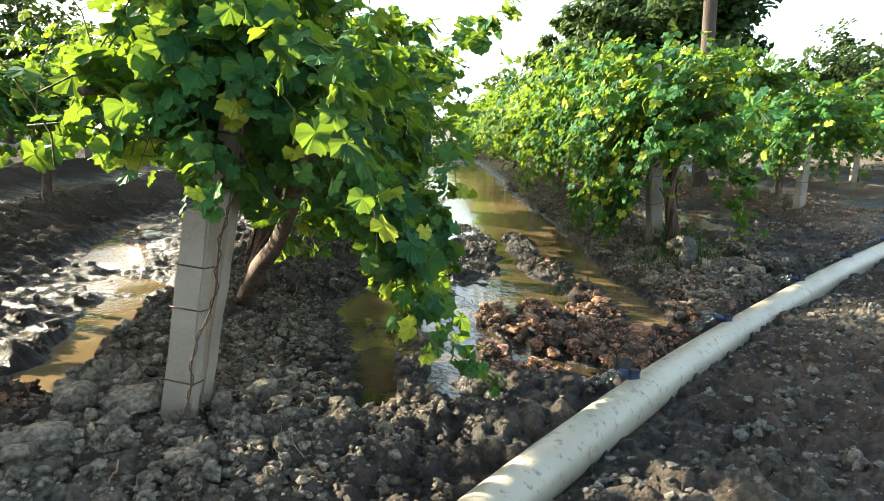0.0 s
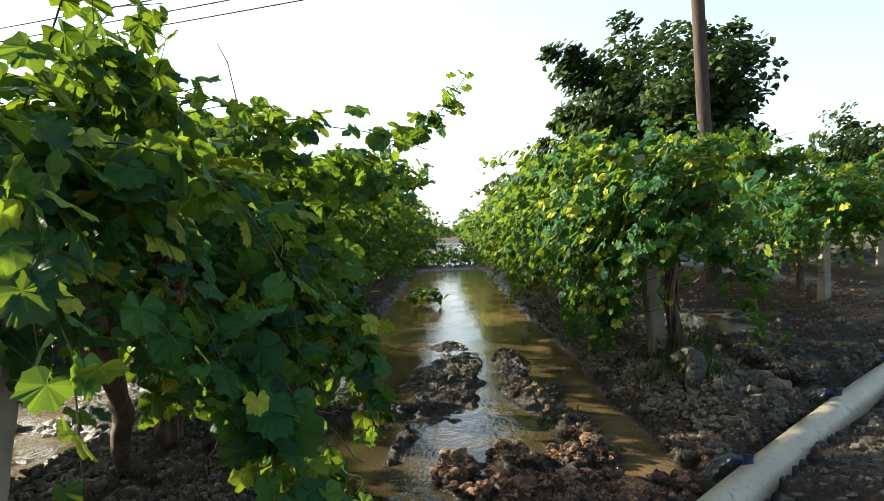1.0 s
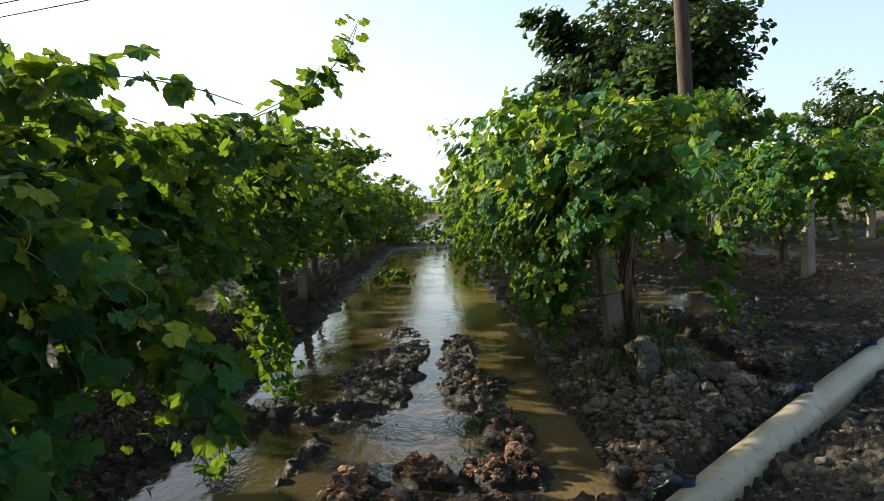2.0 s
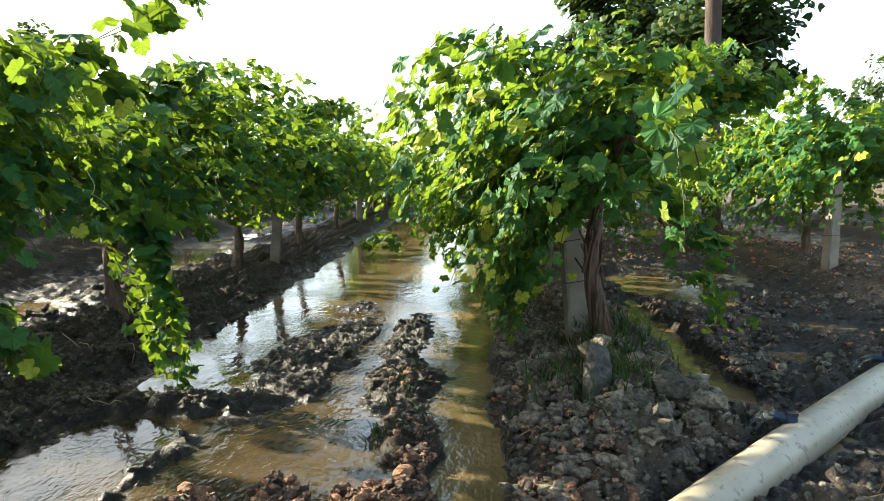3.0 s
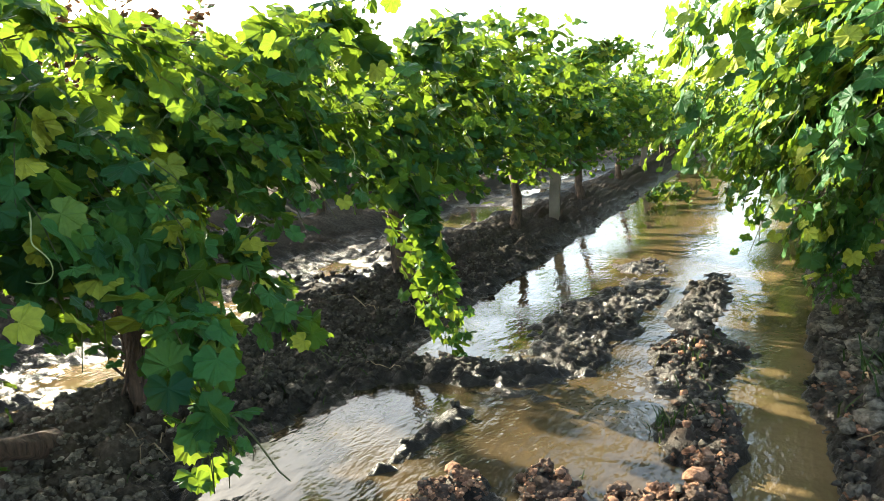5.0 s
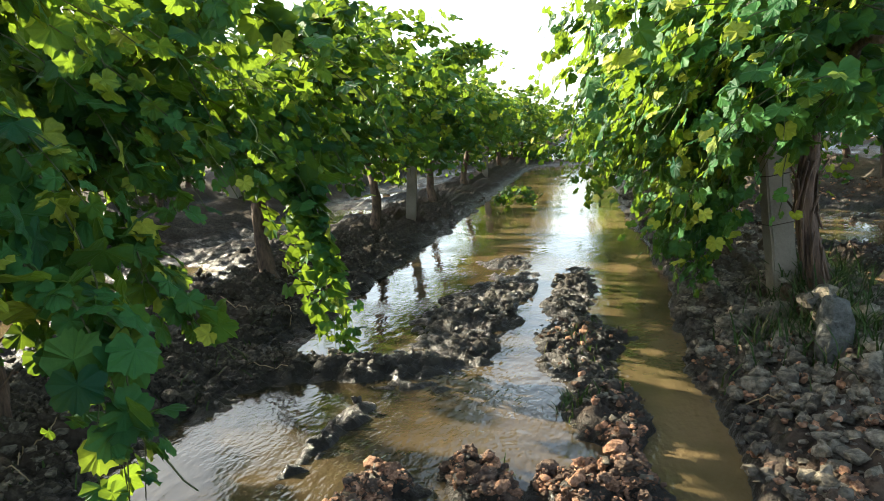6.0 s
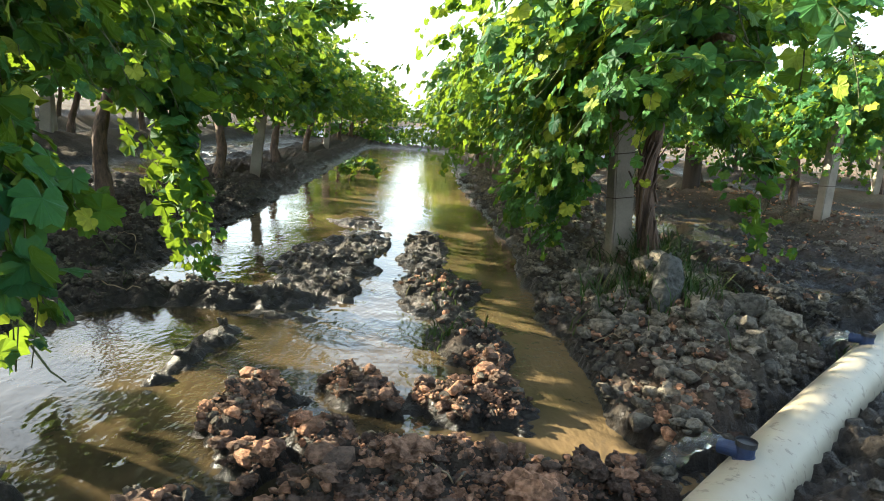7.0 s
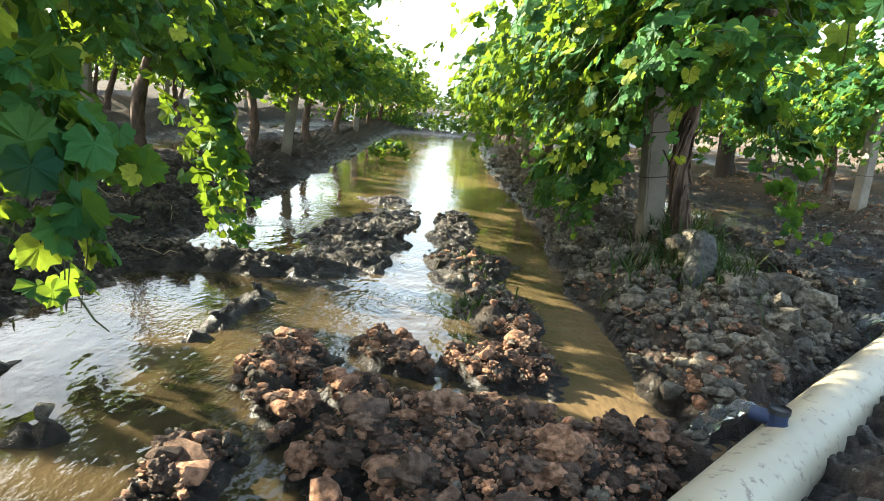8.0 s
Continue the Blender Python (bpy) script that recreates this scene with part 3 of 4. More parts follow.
def vine(name, seed, reach=(-1.3, 1.3), spread=1.0, count=46, skirts=16, low=(0.55, 0.9), top=2.0, templates=COARSE_LEAVES, size=0.135, gap=1.65, lean=(0, 0), parts=0, skip_side=0.0, left=1.0, right=1.0, thick=1.0, at=(0, 0), drapes=(), ceil=9.0, bare=None, label=""):
    """A grape vine on its stem at the origin, arms along y; drapes: (points, copies, looseness, leaf gap) of hanging canes."""
    r = np.random.default_rng(seed)
    root = new(name)
    tagged(root, label or "leafy grape vine with a dark twisted trunk", "grape vine", "vines in rows")
    z = np.linspace(0.0, 1.08, 14)
    f = np.linspace(0, 1, 14)
    lean = lean if parts else (r.uniform(-0.16, 0.16), r.uniform(-0.2, 0.2))
    tx = lean[0] * f + 0.035 * np.sin(f * 6 + seed)
    ty = lean[1] * f + 0.045 * np.sin(f * 5 + seed * 2)
    rad = thick * (0.054 - 0.02 * f + 0.03 * np.exp(-f * 9))[:, None] * (1 + 0.22 * r.normal(0, 1, (14, 9)).clip(-1, 1))
    v, fc = tube(np.stack([tx, ty, z], -1), rad, 9)
    thing("trunk", mesh_from("trunk", v, fc), BARK, root)
    stem = np.stack([tx, ty, z], -1)
    for k in range(26 if parts else 0):
        a, lo = r.uniform(0, 6.28), r.integers(0, 7)
        n = r.integers(4, 7)
        off = np.stack([np.cos(a + np.arange(n) * 0.25), np.sin(a + np.arange(n) * 0.25), 0 * np.arange(n)], -1) * (rad[lo:lo + n].mean(1) + r.uniform(0.0, 0.014))[:, None]
        strip = stem[lo:lo + n] + off
        strip[-1] += off[-1] * r.uniform(0.1, 1.1)
        strip[0] += off[0] * r.uniform(0.0, 0.5)
        thing("bark_strip", tubes_mesh("bark_strip", [(strip, r.uniform(0.003, 0.009))], 4), BARK, root)
    head = np.array([tx[-1], ty[-1], 1.05])
    for e in reach:
        g = np.linspace(0, 1, 9)
        arm = np.stack([head[0] * (1 - g) + 0.04 * np.sin(g * 7 + e), head[1] * (1 - g) + g * e, head[2] + 0.16 * np.sin(g * 1.6) + 0.03 * np.sin(g * 9)], -1)
        v, fc = tube(arm, 0.032 - 0.016 * g, 7)
        thing("arm", mesh_from("arm", v, fc), BARK, root)
    canes, P, O, S = [], [], [], []

    def grow(path, y0, dense, top_z=9.0):
        over = np.where(path[:, 2] > top_z)[0]
        path = path[:over[0]] if len(over) else path
        if len(path) < 5:
            return
        canes.append((path, np.linspace(0.0042, 0.0016, len(path)) * (1.0 if dense > 0.4 else 1.8)))
        p, o, s = shoot_leaves(path, np.array([0, y0, 1.2]), r, size, dense)
        if bare and top_z < 9.0:
            keep = ~((p[:, 0] < bare[0]) & (p[:, 1] < bare[1]))
            p, o, s = p[keep], o[keep], s[keep]
        P.append(p), O.append(o), S.append(s)

    for k in range(count):
        y0 = r.uniform(reach[0] - 0.1, reach[1] + 0.1)
        side = 1 if r.uniform() > 0.5 - skip_side else -1
        wide = r.uniform(0.1, 1.0) * spread * (left if side < 0 else right)
        d = (side * wide, r.normal(0, 0.35), r.uniform(0.45, 1.25) * (1 - 0.55 * wide / spread))
        grow(shoot((r.normal(0, 0.15), y0, r.uniform(1.1, 1.6) * top / 2), d, r.uniform(0.8, 1.9) * (0.55 + 0.45 * spread), r.uniform(1.4, 2.8) / (0.5 + 0.5 * spread), r, floor=r.uniform(low[0] + 0.1, 1.0) if (side > 0 and right == 1) or (side < 0 and left == 1) else r.uniform(1.2, 1.45)), y0, gap, ceil - r.uniform(0.0, 0.25))
    for k in range(skirts):
        y0 = r.uniform(reach[0] - 0.15, reach[1] + 0.15)
        side = 1 if r.uniform() > 0.5 - skip_side else -1
        if (side < 0 and left < 1) or (side > 0 and right < 1):
            continue
        d = (side * r.uniform(0.4, 1.0) * spread, r.normal(0, 0.3), r.uniform(-0.2, 0.5))
        grow(shoot((side * r.uniform(0.0, 0.4) * spread, y0, r.uniform(0.95, 1.5)), d, r.uniform(0.7, 1.6), r.uniform(1.5, 3.0), r, floor=r.uniform(*low)), y0, gap)
    base = np.array([*at, float(land(np.array([at[0]]), np.array([at[1]]), False)[0]) - 0.05])
    for pts, copies, loose, dense in drapes:
        for k in range(copies):
            path = through_points(np.array(pts, float) - base, r, loose)
            grow(path, path[0][1], dense)
    P, O, S = np.vstack(P), np.vstack(O), np.concatenate(S)
    fr = leaf_frames(P, O, S, r)
    thing("cane", tubes_mesh("cane", [(np.vstack([p[:-1:2], p[-1:]]), np.linspace(w[0], w[-1], len(p[:-1:2]) + 1)) for p, w in canes[::1 if templates is FINE_LEAVES or templates is MID_LEAVES else 3 if templates is COARSE_LEAVES else 8]], 3), CANE, root, kind="stuff")
    if parts:
        pick = np.argsort(-(P[:, 0] * 0.8 - P[:, 1] * 0.5) if parts > 0 else P[:, 1])[:abs(parts)]
        rest = np.setdiff1d(np.arange(len(P)), pick)
        singles = [mesh_from("leaf", tv, tf, False) for tv, tf in templates]
        for k in pick:
            ob = thing("leaf", singles[k % len(singles)], LEAF_ONE, root)
            m = Matrix(fr[k].tolist()).to_4x4()
            m.translation = P[k]
            ob.matrix_basis = m
        P, fr = P[rest], fr[rest]
    thing("foliage", leaves_mesh("foliage", P, fr, templates, r), LEAF, root, kind="stuff")
    return root


def put(ob, x, y, turn=0.0, grow=1.0):
    z = float(land(np.array([x]), np.array([y]), False)[0])
    ob.matrix_basis = pose(x, y, z - 0.05, 0, 0, turn) @ Matrix.Diagonal((grow, grow, grow, 1))
    return ob


def row_x(k):
    return ROW0 + PITCH * k


# the near end of the row that the camera passes
L1 = put(vine("grape_vine", 3, (-2.15, 0.60), 1.15, 150, 110, (0.72, 1.0), 1.68, FINE_LEAVES, lean=(0.2, -0.2), parts=200, skip_side=0.18, left=0.30, thick=1.1, at=(-1.12, 4.42), ceil=1.90, bare=(-0.10, -0.9),
              drapes=((((-0.50, 4.70, 1.62), (-0.05, 4.68, 1.72), (0.25, 4.62, 1.82), (0.45, 4.58, 1.92), (0.60, 4.41, 2.09)), 2, 0.02, 2.2),
                      (((-0.40, 4.5, 1.4), (-0.1, 4.35, 1.58), (0.15, 4.3, 1.55)), 3, 0.06, 2.2),
                      (((-0.63, 2.71, 1.55), (-0.53, 2.66, 1.87), (-0.38, 2.61, 1.93)), 4, 0.10, 1.7),
                      (((-0.6, 3.0, 1.40), (-0.45, 2.95, 1.68), (-0.2, 2.85, 1.70)), 4, 0.10, 1.7),
                      (((-0.40, 2.75, 1.15), (-0.15, 2.72, 0.82), (0.00, 2.68, 0.50), (0.28, 2.60, 0.20)), 3, 0.055, 1.7),
                      (((-0.28, 2.60, 1.05), (-0.10, 2.62, 0.80), (0.00, 2.66, 0.45)), 2, 0.05, 2.0),
                      (((-0.25, 3.55, 1.10), (0.02, 3.58, 0.80), (0.12, 3.62, 0.38)), 3, 0.05, 2.0),
                      (((-0.30, 4.3, 1.0), (-0.15, 4.3, 0.75), (-0.08, 4.3, 0.5)), 2, 0.08, 2.0),
                      (((-0.45, 3.55, 1.20), (-0.30, 3.58, 0.95), (-0.26, 3.60, 0.70)), 4, 0.07, 2.0),
                      (((-0.35, 3.90, 1.15), (-0.20, 3.90, 0.80), (-0.14, 3.90, 0.42)), 3, 0.06, 1.9),
                      (((-0.45, 3.20, 1.15), (-0.25, 3.15, 0.80), (-0.18, 3.10, 0.48)), 4, 0.07, 2.0),
                      (((-0.75, 3.35, 1.15), (-0.62, 3.35, 0.85), (-0.58, 3.40, 0.55)), 4, 0.10, 1.9),
                      (((-1.00, 3.70, 1.30), (-1.15, 3.75, 1.05), (-1.22, 3.75, 0.78)), 3, 0.14, 2.0),
                      (((-1.00, 4.60, 1.30), (-1.20, 4.65, 1.05), (-1.28, 4.65, 0.70)), 3, 0.16, 2.0),
                      (((-0.70, 4.15, 1.15), (-0.50, 4.10, 0.85), (-0.42, 4.10, 0.55)), 4, 0.10, 1.9),
                      (((-0.90, 2.45, 1.20), (-1.25, 2.5, 1.20), (-1.70, 2.6, 1.08)), 1, 0.03, 1.0),
                      (((-0.83, 2.21, 1.44), (-0.88, 2.11, 1.34), (-0.95, 2.08, 1.12)), 2, 0.05, 1.6),
                      (((-0.73, 2.26, 1.90), (-0.71, 2.14, 1.60), (-0.71, 2.09, 1.09)), 3, 0.055, 1.9),
                      (((-0.93, 2.31, 1.71), (-0.91, 2.16, 1.99), (-0.98, 2.04, 1.73)), 2, 0.09, 1.4),
                      (((-0.68, 2.56, 1.60), (-0.53, 2.46, 1.97), (-0.33, 2.41, 1.82)), 1, 0.08, 1.8),
                      (((-0.40, 3.93, 0.60), (-0.18, 4.00, 0.36), (-0.02, 4.03, 0.14)), 1, 0.0, 0.35),
                      (((-0.35, 3.1, 1.5), (-0.28, 3.1, 1.75), (-0.30, 3.1, 1.98)), 1, 0.02, 0.5))), -1.12, 4.42)
# its old trunk leans out to the end post, and a board is wedged among the canes
g = np.linspace(0, 1, 14)
bow = np.stack([-1.16 + 0.55 * g + 0.22 * g ** 3, 4.05 - 1.25 * g - 0.50 * g ** 3, 0.12 + 0.62 * g + 0.42 * g ** 3], -1)
bow += 0.014 * np.stack([np.sin(g * 11), np.cos(g * 9), np.sin(g * 14)], -1)
grain = np.random.default_rng(17).normal(0, 1, (14, 9)).clip(-1, 1)
v, f = tube(bow - np.array(L1.matrix_basis.translation), (0.052 - 0.024 * g)[:, None] * (1 + 0.2 * grain), 9)
thing("leaning_trunk", mesh_from("leaning_trunk", v, f), BARK, L1)
put(vine("grape_vine", 8, (-1.1, 1.25), 1.15, 92, 52, (0.60, 0.86), 1.68, MID_LEAVES, skip_side=0.12, left=0.55, at=(-1.18, 6.90), ceil=2.05,
              drapes=((((-0.60, 5.63, 1.20), (-0.30, 5.63, 0.94), (-0.20, 5.63, 0.52), (-0.12, 5.64, 0.05)), 4, 0.06, 2.8),
                      (((-0.60, 5.71, 1.09), (-0.42, 5.71, 0.88), (-0.36, 5.66, 0.47)), 3, 0.10, 1.4),
                      (((-0.35, 5.81, 1.61), (-0.10, 5.61, 1.73), (0.20, 5.31, 1.68)), 4, 0.07, 2.2),
                      (((-0.55, 6.31, 1.51), (-0.35, 6.21, 1.68), (-0.05, 6.11, 1.73)), 4, 0.10, 2.0), (((-0.55, 7.11, 1.51), (-0.30, 7.01, 1.73), (0.10, 6.91, 1.79)), 5, 0.12, 2.0))), -1.18, 6.90)
put(vine("grape_vine", 12, (-1.3, 1.3), 1.1, 90, 52, (0.55, 0.82), 1.80, MID_LEAVES, skip_side=0.10, left=0.6, at=(-1.15, 9.40),
              drapes=((((-0.55, 9.05, 1.62), (-0.25, 8.95, 1.84), (0.20, 8.85, 1.90)), 5, 0.13, 2.0), (((-0.55, 9.85, 1.62), (-0.25, 9.75, 1.88), (0.25, 9.65, 1.94)), 4, 0.13, 2.0))), -1.15, 9.40)
put(vine("grape_vine", 21, (-0.75, 1.1), 1.15, 122, 70, (0.42, 0.85), 1.68, FINE_LEAVES, 0.120, 1.8, lean=(-0.11, -0.22), parts=-100, right=0.80, thick=0.85, at=(2.25, 6.05), ceil=2.0,
              drapes=((((1.95, 6.2, 1.45), (1.55, 6.1, 1.66), (1.2, 6.05, 1.66), (0.90, 6.02, 1.58)), 2, 0.03, 2.0),
                      (((1.9, 6.0, 1.3), (1.45, 5.95, 1.35), (1.15, 5.95, 1.0)), 2, 0.06, 2.0),
                      (((2.65, 6.2, 1.05), (2.88, 6.2, 0.75), (2.99, 6.22, 0.5), (3.08, 6.24, 0.25)), 2, 0.07, 1.7),
                      (((1.80, 5.75, 1.45), (1.52, 5.52, 1.42), (1.39, 5.44, 1.20), (1.27, 5.40, 1.12)), 2, 0.03, 1.8),
                      (((1.95, 6.35, 1.0), (1.76, 6.3, 0.65), (1.70, 6.3, 0.28)), 7, 0.10, 2.2),
                      (((1.95, 7.1, 0.95), (1.72, 7.1, 0.6), (1.66, 7.1, 0.22)), 8, 0.12, 2.2),
                      (((2.8, 6.5, 1.5), (3.1, 6.4, 1.72), (3.4, 6.3, 1.68)), 6, 0.10, 2.2), (((2.5, 6.4, 1.5), (2.72, 6.35, 1.82), (2.95, 6.3, 1.93)), 5, 0.09, 2.0), (((2.1, 6.4, 1.5), (2.15, 6.35, 1.85), (2.3, 6.3, 2.06)), 5, 0.09, 2.0), (((1.95, 6.4, 1.5), (1.80, 6.3, 1.85), (1.55, 6.2, 1.98)), 5, 0.09, 2.0), (((2.6, 6.4, 1.2), (2.75, 6.3, 1.0), (2.8, 6.25, 0.7)), 3, 0.08, 2.0))), 2.25, 6.05)
open_kinds = [put(vine("grape_vine", 40 + k, (-1.3, 1.3), 1.15, 84, 50, (0.60, 0.9), 1.80, skip_side=0.10, left=0.6), row_x(0), 12.0 + 2.58 * k) for k in range(3)]
full_kinds = [put(vine("grape_vine", 50 + k, (-1.3, 1.3), 1.1, 80, 64, (0.25, 0.75), 1.84, size=0.125, gap=1.75), row_x(1) + 0.04, 8.65 + 2.58 * k) for k in range(3)]
far_kinds = [put(vine("grape_vine", 60 + k, (-1.3, 1.3), 1.1, 28, 22, (0.35, 0.85), 1.84, FAR_LEAVES, size=0.22, gap=1.2), row_x(0), 19.75 + 2.58 * k) for k in range(3)]
spots = []
for k in range(-3, 5):
    x = row_x(k) + (0.04 if k == 1 else 0)
    # each row starts a step behind the pipe
    y0 = float(pipe_y(x)) + (1.9 if k < 2 else 2.9)
    y = {0: 27.5, 1: 16.4}.get(k, y0)
    end = 42 if k in (0, 1) else 34 if k in (-1, 2) else 24
    while y < end:
        spots.append((k, x, y))
        y += 2.58
pr = random.Random(5)
for k, x, y in spots:
    near = math.hypot(x, y) < 14.5 and k > -3
    src = pr.choice((open_kinds if k < 1 else full_kinds) if near else far_kinds)
    z = float(land(np.array([x]), np.array([y]), False)[0])
    copy_thing(src, pose(x + pr.uniform(-0.06, 0.06), y + pr.uniform(-0.15, 0.15), z - 0.05, 0, 0, (0 if k < 1 else pr.choice((0, 180))) + pr.uniform(-5, 5)))

def tendril(x, y, z, long, seed):
    """A thin curling shoot end hanging out of the leaves."""
    r = np.random.default_rng(seed)
    g = np.linspace(0, 1, 30)
    w = 0.035 * g
    a = r.uniform(0, 6) + g * r.uniform(7, 13)
    path = np.stack([x + 0.10 * g + w * np.cos(a), y - 0.06 * g + w * np.sin(a), z - long * g + 0.10 * g * g + w * 0.6 * np.sin(a * 1.3)], -1)
    thing("tendril", tubes_mesh("tendril", [(path, np.linspace(0.0022, 0.0010, 30))], 5), TENDRIL, None, "thin pale green curling vine tendril among leaves", "tendril", "tendrils on the vines")


for k, (x, y, z, long) in enumerate(((-0.12, 2.95, 1.35, 0.30), (-0.05, 3.35, 1.15, 0.26), (0.0, 4.6, 1.25, 0.25), (0.10, 2.75, 0.62, 0.22), (1.75, 5.95, 1.2, 0.25), (2.75, 6.1, 0.95, 0.25))):
    tendril(x, y, z, long, 300 + k)

# ---- posts ----
def box_bm(sx, sy, sz, bevel=0.008, taper=1.0, rough=0.0, seed=0):
    """A bevelled block standing on z = 0."""
    bm = bmesh.new()
    bmesh.ops.create_cube(bm, size=1)
    for q in bm.verts:
        k = taper if q.co.z > 0 else 1.0
        q.co = Vector((q.co.x * sx * k, q.co.y * sy * k, (q.co.z + 0.5) * sz))
    bmesh.ops.bevel(bm, geom=bm.edges[:], offset=bevel, segments=2, affect="EDGES")
    return bm


def concrete_post(x, y, tall, width=0.12, depth=0.10, tilt=(0, 0), turn=0.0, bands=(), label=""):
    root = new("concrete_post")
    tagged(root, label or "weathered concrete trellis post standing in the row", "post", "trellis posts")
    z = float(land(np.array([x]), np.array([y]), False)[0])
    root.matrix_basis = pose(x, y, z - 0.08, tilt[0], tilt[1], turn)
    bm = box_bm(width, depth, tall + 0.08, 0.009, 0.86)
    bmesh.ops.subdivide_edges(bm, edges=[e for e in bm.edges if abs(e.verts[0].co.z - e.verts[1].co.z) > 0.3], cuts=14)
    for q in bm.verts:
        q.co += 0.005 * noise.noise_vector(q.co * 9 + Vector((x, y, 0)))
    part("shaft", bm, CONCRETE, root, round_off=False)
    for b in bands:
        k = 1 - 0.14 * b / tall
        w, d = width * k / 2 + 0.004, depth * k / 2 + 0.004
        loop = [(-w, -d, b), (w, -d, b + 0.006), (w, d, b), (-w, d, b - 0.006), (-w, -d, b + 0.002)]
        path = []
        for p, q in zip(loop, loop[1:]):
            path += [np.array(p) * (1 - f) + np.array(q) * f for f in np.linspace(0, 1, 6)[:-1]]
        path.append(np.array(loop[-1]))
        thing("wire_band", tubes_mesh("wire_band", [(np.array(path), 0.0028)], 5), WIRE, root, "rusty binding wire")
    return root


front = concrete_post(-0.93, 2.33, 0.84, 0.125, 0.07, tilt=(-2, 8), turn=-14, bands=(0.28, 0.56, 0.72), label="short weathered concrete stub wired to the end post")
concrete_post(-0.925, 2.46, 1.45, 0.11, 0.09, tilt=(-3, 10), turn=-14, bands=(1.0, 1.35), label="leaning concrete end post of the vine row")
concrete_post(2.12, 6.15, 1.60, 0.125, 0.11, tilt=(0, -5), turn=12, bands=(0.45, 0.70), label="concrete end post with rusty wire round it")
concrete_post(5.12, 9.28, 1.15, 0.13, 0.11, tilt=(0, 1), turn=20, bands=(0.45,))
concrete_post(-0.99, 10.27, 1.5, 0.12, 0.10, tilt=(-2, 5), turn=8)
concrete_post(-4.34, 12.18, 1.45, 0.16, 0.12, tilt=(0, 2), turn=5)
for k in range(-3, 5):
    first = float(pipe_y(row_x(k))) + (1.75 if k < 2 else 2.6)
    for n in range(6):
        y = first + n * 7.6
        if y > 45 or (k in (0, 1, 2) and n == 0) or (k == 0 and n == 1):
            continue
        concrete_post(row_x(k) + pr.uniform(-0.05, 0.05), y + pr.uniform(-0.2, 0.2), 1.5, 0.12, 0.10, tilt=(pr.uniform(-3, 3), pr.uniform(-4, 4)), turn=pr.uniform(-15, 15))


bm = box_bm(0.035, 0.30, 0.06, 0.006)
board = part("board", bm, plain("red_brown_wood", (0.075, 0.034, 0.022), 0.85, 0.0, 60.0, 0.4, 0.4), None)
tagged(board, "reddish brown wooden board wedged among the vine canes", "board")
board.matrix_basis = pose(-0.53, 2.36, 1.45, 4, 8, -9)


def hanging_cable():
    g = np.linspace(0, 1, 40)
    a, b = np.array([-0.66, 2.36, 1.15]), np.array([-0.90, 2.20, 0.10])
    path = a + (b - a) * g[:, None] + np.stack([0.012 * np.sin(g * 17) + 0.03 * np.sin(g * 3.1), 0.008 * np.cos(g * 23) - 0.05 * np.sin(g * 3.1), 0 * g], -1)
    other = path + np.stack([0.010 * np.sin(g * 60), 0.008 * np.cos(g * 60), 0 * g], -1)
    return tubes_mesh("stay_wire", [(path, 0.0032), (other, 0.0026)], 6)


thing("stay_wire", hanging_cable(), WIRE, None, "dark twisted stay wire tied down the end post", "wire")

# ---- irrigation pipe ----
PIPE_R, PIPE_Z = 0.097, 0.040


def pipe_z(x):
    return PIPE_Z + 0.006 * np.sin(np.asarray(x) * 2.1)


def irrigation_pipe():
    root = new("irrigation_pipe")
    tagged(root, "cream plastic irrigation pipe spotted with mud, lying on the soil", "pipe")
    x = np.linspace(-9, 18, 220)
    path = np.stack([x, pipe_y(x), pipe_z(x)], -1)
    v, f = tube(path, PIPE_R, 28)
    thing("body", mesh_from("body", v, f), PVC, root)
    for x0 in OUTLETS:
        y0 = float(pipe_y(x0))
        slope = float(pipe_y(x0 + 0.05) - pipe_y(x0 - 0.05)) / 0.1
        yaw = math.degrees(math.atan2(1, -slope))
        m = pose(x0, y0, float(pipe_z(x0)), 0, 0, yaw) @ pose(0, 0, 0, 0, 18, 0) @ pose(0, 0, PIPE_R - 0.010)
        flat = m @ pose(0, 0, 0.020, 0, -20, 0)
        bm = bmesh.new()
        bmesh.ops.create_cone(bm, cap_ends=True, segments=22, radius1=0.029, radius2=0.029, depth=0.016, matrix=m @ pose(0, 0, 0.002))
        bmesh.ops.create_cone(bm, cap_ends=True, segments=22, radius1=0.025, radius2=0.025, depth=0.046, matrix=flat @ pose(-0.004, 0, 0.004))
        valve = part("outlet_valve", bm, BLUE, root, "dark blue plastic outlet valve", False)
        bm = bmesh.new()
        bmesh.ops.create_cone(bm, cap_ends=True, segments=22, radius1=0.021, radius2=0.020, depth=0.062, matrix=flat @ pose(0.032, 0, 0.0, 0, 97, 0))
        part("spout", bm, BLUE, valve, "", False)
        bm = bmesh.new()
        bmesh.ops.create_cone(bm, cap_ends=False, segments=22, radius1=0.028, radius2=0.028, depth=0.014, matrix=flat @ pose(-0.004, 0, 0.030))
        bmesh.ops.create_circle(bm, cap_ends=True, segments=22, radius=0.028, matrix=flat @ pose(-0.004, 0, 0.030))
        part("cap", bm, BLACK, valve, "dark open cap on the valve", False)
    return root


OUTLETS = (-1.9, -0.95, 0.0, 0.99, 1.85, 2.90, 3.85, 4.9, 5.9)
irrigation_pipe()


